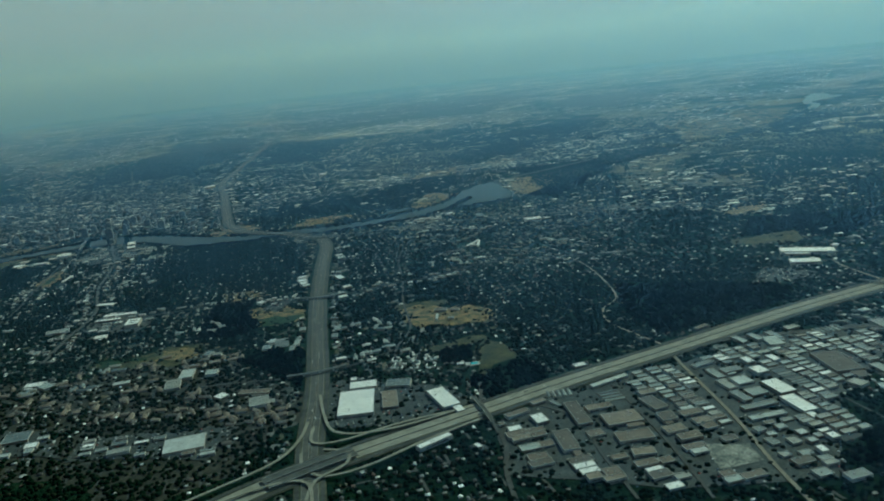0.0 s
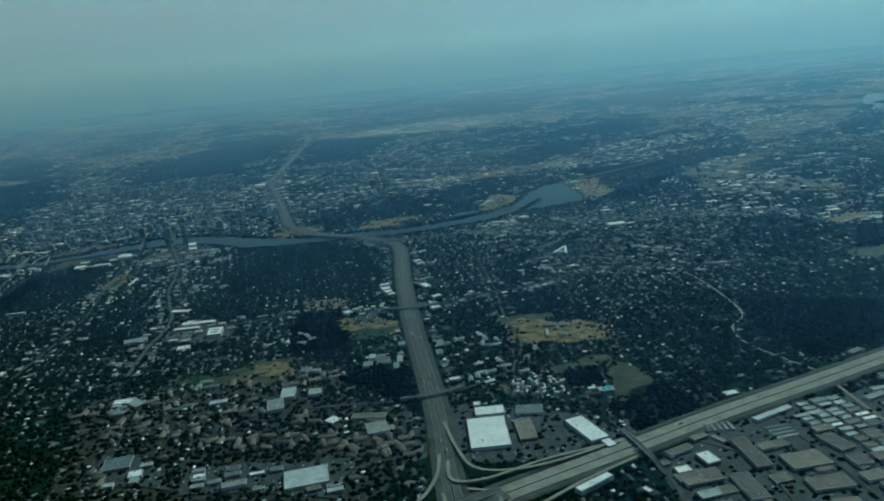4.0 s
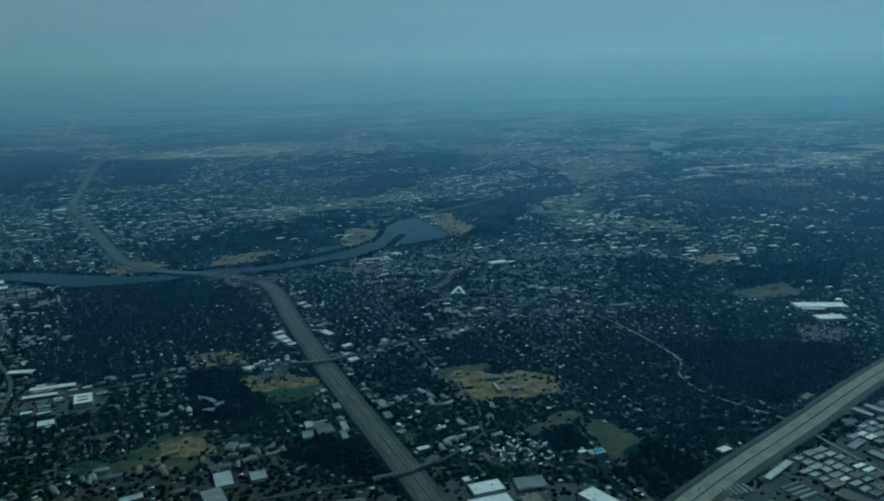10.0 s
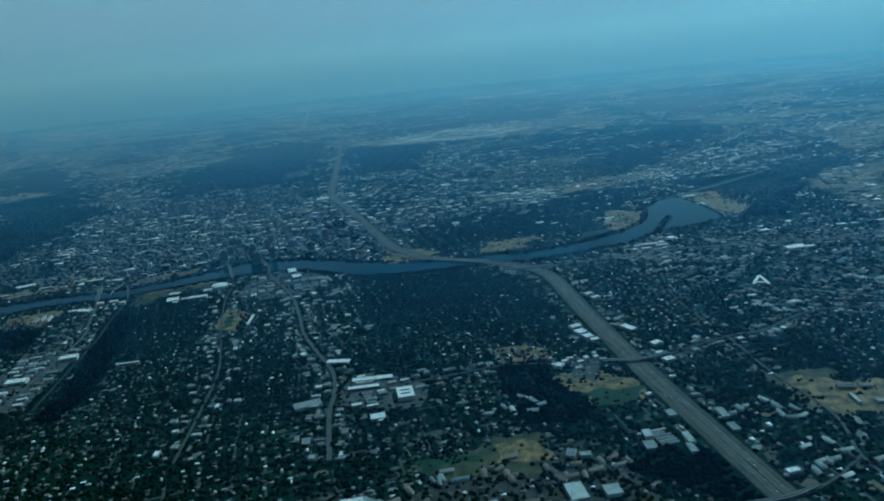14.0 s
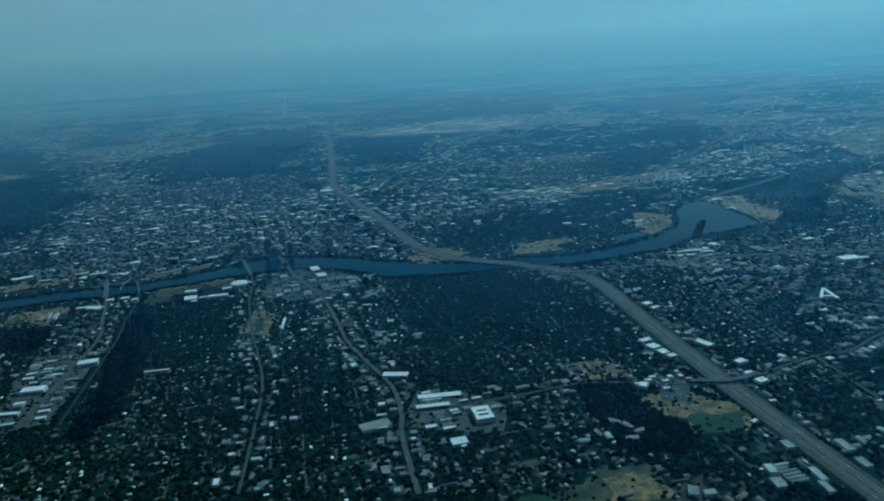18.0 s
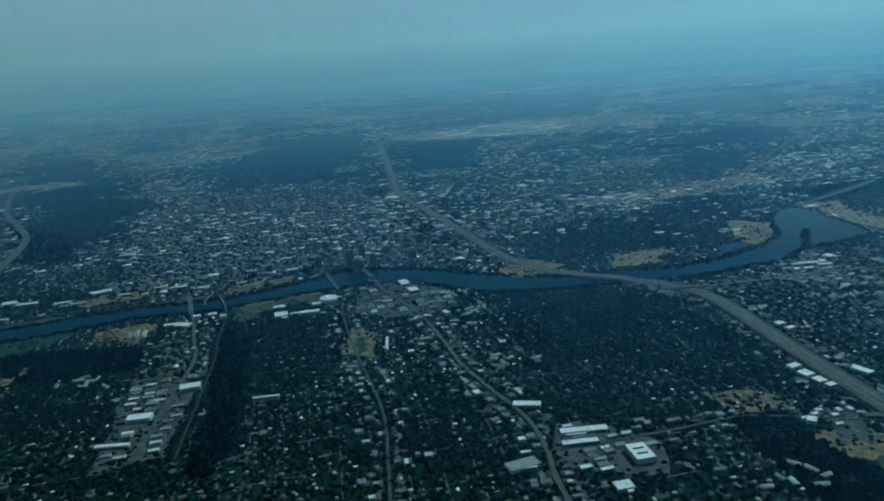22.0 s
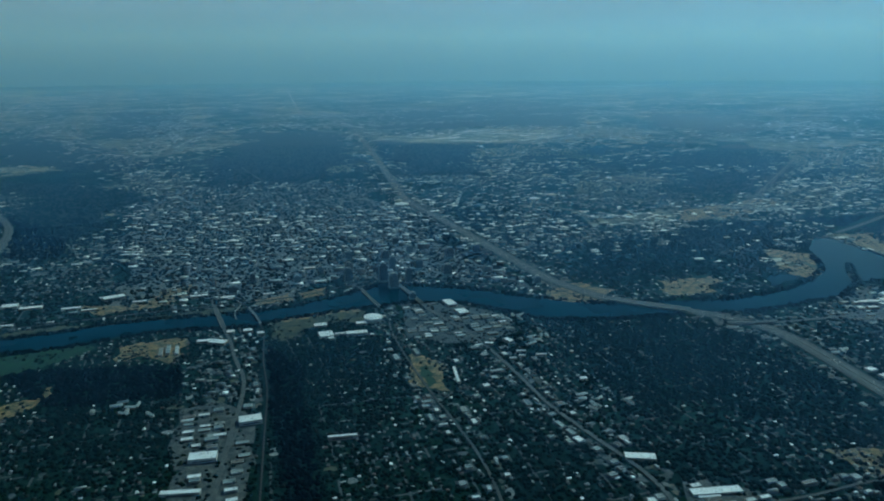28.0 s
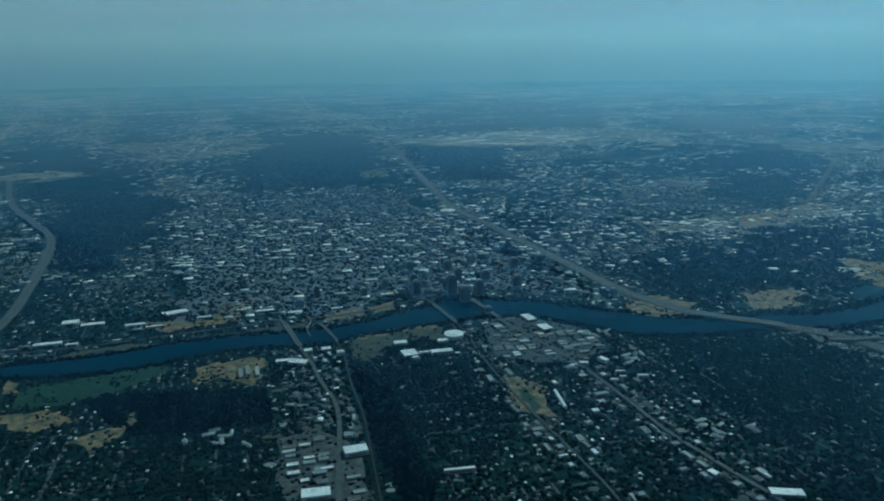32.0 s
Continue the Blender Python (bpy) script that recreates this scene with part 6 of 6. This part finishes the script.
# ---- trees ----
def dome(sides, seed, rings=((1.0, 0.12), (0.86, 0.6)), top=1.0):
    r = np.random.default_rng(seed)
    v, t = [], []
    for k, (rad, z) in enumerate(rings):
        for i in range(sides):
            a = (i + 0.5 * k) / sides * math.tau
            q = rad * r.uniform(0.78, 1.18)
            v.append((q * math.cos(a), q * math.sin(a), z + r.uniform(-0.08, 0.08)))
    v.append((r.uniform(-0.15, 0.15), r.uniform(-0.15, 0.15), top))
    for k in range(len(rings) - 1):
        for i in range(sides):
            j = (i + 1) % sides
            a, b, c, d = k * sides + i, k * sides + j, (k + 1) * sides + i, (k + 1) * sides + j
            t += [(a, b, c), (b, d, c)]
    o = (len(rings) - 1) * sides
    t += [(o + i, o + (i + 1) % sides, len(v) - 1) for i in range(sides)]
    return np.array(v), np.array(t)


def scatter(number, d0, d1, chances, size, shapes):
    x, y = rng.uniform(-330, 1150, number), rng.uniform(-130, 1200, number)
    d = off_path(x, y)
    ok = in_sight(x, y) & (d >= d0) & (d < d1)
    x, y = x[ok], y[ok]
    u = use_at(x, y)
    p = np.asarray(chances)[u] * np.where((u == 0) | (u == 7), np.clip(1 - 0.22 * wander(x, y), 0.45, 1.3), 1)
    clump = np.sin(x * 0.9 + 2 * np.sin(y * 0.5)) * np.sin(y * 0.8 + 2 * np.sin(x * 0.4))
    clump = clump + np.sin(x * 0.23 + 2 * np.sin(y * 0.17)) * np.sin(y * 0.21)
    p = np.where(u == 2, np.where(clump > 0.75, 0.7, 0.012), p)
    p = np.where(u == 11, np.where(np.sin(x * 0.21 + 2 * np.sin(y * 0.13)) * np.sin(y * 0.19 + 2 * np.sin(x * 0.11)) > 0.35, 0.6, 0.03), p)
    p = p * np.clip((1190 - y) / 380, 0, 1) * np.clip((1140 - x) / 300, 0, 1)
    ok = rng.random(len(x)) < p
    x, y, u = x[ok], y[ok], u[ok]
    s = rng.uniform(0.5, 1.0, len(x)) * size * np.where(u == 1, 1.25, np.where(u == 2, 0.85, 1.0))
    rows = np.stack([x, y, np.zeros(len(x)), s, s * rng.uniform(0.8, 1.2, len(x)), s * rng.uniform(0.7, 1.15, len(x)) + 0.15, rng.uniform(0, 6.28, len(x))], 1)
    vs, ts, ix, base = [], [], [], 0
    for k, shape in enumerate(shapes):
        v, t = stamp(shape, rows[k::len(shapes)])
        vs.append(v)
        ts.append(t + base)
        # crowns in woods take the copy with shade painted in
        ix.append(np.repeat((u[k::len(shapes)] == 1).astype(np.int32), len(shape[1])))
        base += len(v)
    return np.concatenate(vs), np.concatenate(ts), np.concatenate(ix)


# chances by use: homes, woods, grass, paved, road, water, built, leafy homes, town, lots, house plots, parkland, open woods
for name, number, d0, d1, chances, size, shapes in (
        ("trees", 1500000, 0, 330, (0.55, 1.0, 0.1, 0.2, 0, 0, 0, 1.0, 0.18, 0.12, 0.28, 0.4, 0.85), 0.86, [dome(5, k) for k in range(4)]),
        ("further_trees", 620000, 330, 560, (0.55, 1.0, 0.12, 0.1, 0, 0, 0, 0.8, 0.42, 0.15, 0.3, 0.4, 0.85), 1.1, [dome(5, 7 + k) for k in range(3)]),
        ("distant_trees", 260000, 560, 1050, (0.45, 0.9, 0.1, 0.05, 0, 0, 0, 0.8, 0.55, 0.15, 0.3, 0.4, 0.85), 1.7, [dome(5, 12 + k, ((1.0, 0.2),), 0.9) for k in range(3)])):
    v, t, ix = scatter(number, d0, d1, chances, size, shapes)
    tagged(new(name, mesh_np(name, v, t, [M_CROWN, M_SHADED_CROWN], ix)), "dense dark green tree crowns, canopy shade painted in the woods", "trees", kind="stuff")

# ---- vehicles ----
def vehicle(kind):
    if kind == "car":
        v = tagged(new("car"), "passenger car on the highway", "car", "highway traffic")
        part("body", box_mesh("body", (0.46, 0.19, 0.09), M_CAR_ONE, (0, 0, 0.03), bevel=0.02), v)
        part("cabin", box_mesh("cabin", (0.24, 0.17, 0.06), M_DARK_GLASS, (-0.02, 0, 0.12), bevel=0.02), v)
    else:
        v = tagged(new("truck"), "white box truck on the highway", "truck", "highway traffic")
        part("trailer", box_mesh("trailer", (1.3, 0.26, 0.3), M_TRIM, (-0.1, 0, 0.1), bevel=0.015), v)
        part("cab", box_mesh("cab", (0.3, 0.25, 0.28), M_CAR_ONE, (0.72, 0, 0.06), bevel=0.03), v)
    return v


models = {"car": vehicle("car"), "truck": vehicle("truck")}
used = set()
for n, main, w, z, many in (("interstate", 1.15, 1.85, 0.4, 110), ("crosstown", 1.6, 2.3, 0.46, 70)):
    line = LINES[n]
    inner = [i for i, p in enumerate(line) if 95 < p.y < 380 or n == "crosstown" and 40 < p.x < 420]
    for k in range(many):
        i = min(max(int(rng.choice(inner)), 1), len(line) - 4)
        side = 1 if k % 2 else -1
        kind = "truck" if k % 9 == 0 else "car"
        l = aside(line[i - 1:i + 3], side * main + rng.choice([-0.55, 0, 0.55]))
        p, d = l[1].lerp(l[2], rng.random()), (l[2] - l[1]) * side
        m = Matrix.Translation((p.x, p.y, z)) @ Matrix.Rotation(math.atan2(d.y, d.x), 4, 'Z')
        if kind in used:
            copy_thing(models[kind], m)
        else:
            models[kind].matrix_basis = m
            used.add(kind)
spots = []
for pts in PAVE:
    us, vs = [x * UX + y * UY for x, y in pts], [x * VX + y * VY for x, y in pts]
    area = (max(us) - min(us)) * (max(vs) - min(vs))
    for k in range(int(min(400, area * 0.25))):
        q, r = round(rng.uniform(min(us), max(us)) / 1.5) * 1.5, round(rng.uniform(min(vs), max(vs)) / 0.3) * 0.3
        px, py = q * UX + r * VX, q * UY + r * VY
        if inside(pts, np.array([px]), np.array([py]))[0] and use_at(px, py) == 3:
            spots.append((px, py, 0.24, 0.46, 0.2, 0.15, A20))
v, t = stamp(CUBE, spots)
tagged(new("parked_cars", mesh_np("parked_cars", v, t, [M_CAR])), "rows of parked cars in the yards", "cars", kind="stuff")

# ---- glowing backdrop for the sky beyond the horizon ----
bd, bt, _ = shader("horizon_haze_glow")
bt.nodes.remove(bt.nodes["Principled BSDF"])
geo = bt.nodes.new("ShaderNodeNewGeometry")
sep = bt.nodes.new("ShaderNodeSeparateXYZ")
bt.links.new(geo.outputs["Position"], sep.inputs[0])
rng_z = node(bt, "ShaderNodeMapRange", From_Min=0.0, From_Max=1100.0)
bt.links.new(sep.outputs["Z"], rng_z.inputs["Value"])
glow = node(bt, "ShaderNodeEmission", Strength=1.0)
# emission ramp paints the haze: dark at the horizon, paler with height
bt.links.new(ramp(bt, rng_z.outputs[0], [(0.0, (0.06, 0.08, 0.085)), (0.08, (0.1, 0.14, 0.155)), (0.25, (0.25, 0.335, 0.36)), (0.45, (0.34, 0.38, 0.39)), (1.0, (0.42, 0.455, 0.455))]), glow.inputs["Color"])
bt.links.new(glow.outputs[0], bt.nodes["Material Output"].inputs["Surface"])
bm = bmesh.new()
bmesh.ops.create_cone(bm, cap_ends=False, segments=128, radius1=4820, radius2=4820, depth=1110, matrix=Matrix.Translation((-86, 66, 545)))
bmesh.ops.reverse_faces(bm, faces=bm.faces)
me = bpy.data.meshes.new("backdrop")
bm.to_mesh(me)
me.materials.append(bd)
tagged(new("backdrop", me), "glowing backdrop painted as hazy sky beyond the horizon", "sky", kind="structure")

# ---- summer haze over the plain ----
hz = bpy.data.materials.new("summer_haze")
hz.use_nodes = True
hz.node_tree.nodes.remove(hz.node_tree.nodes["Principled BSDF"])
vol = node(hz.node_tree, "ShaderNodeVolumeScatter", Density=1 / 1600, Anisotropy=0.35)
vol.inputs["Color"].default_value = (0.23, 0.465, 0.92, 1)
hz.node_tree.links.new(vol.outputs[0], hz.node_tree.nodes["Material Output"].inputs["Volume"])
# it lies over the country round about, beyond the clear air close to the line of flight
N = 48
inner, outer = [], []
for k in range(N):
    a = k / N * math.tau
    end = (-16, -74) if math.cos(a) * 140 - math.sin(a) * 281 > 0 else (-156, 207)
    inner.append((end[0] + 88 * math.cos(a), end[1] + 88 * math.sin(a)))
    outer.append((-86 + 6500 * math.cos(a), 66 + 6500 * math.sin(a)))
verts = [(x, y, z) for ring in (inner, outer) for z in (-1.0, 249.0) for x, y in ring]
faces = []
for k in range(N):
    j = (k + 1) % N
    faces += [(k, N + k, N + j, j), (2 * N + k, 2 * N + j, 3 * N + j, 3 * N + k), (N + k, 3 * N + k, 3 * N + j, N + j), (k, j, 2 * N + j, 2 * N + k)]
me = bpy.data.meshes.new("haze")
me.from_pydata(verts, [], faces)
bm = bmesh.new()
bm.from_mesh(me)
bmesh.ops.recalc_face_normals(bm, faces=bm.faces)
bm.to_mesh(me)
bm.free()
me.materials.append(hz)
tagged(new("haze", me), "thin blue summer haze over the plain", "haze", kind="structure")
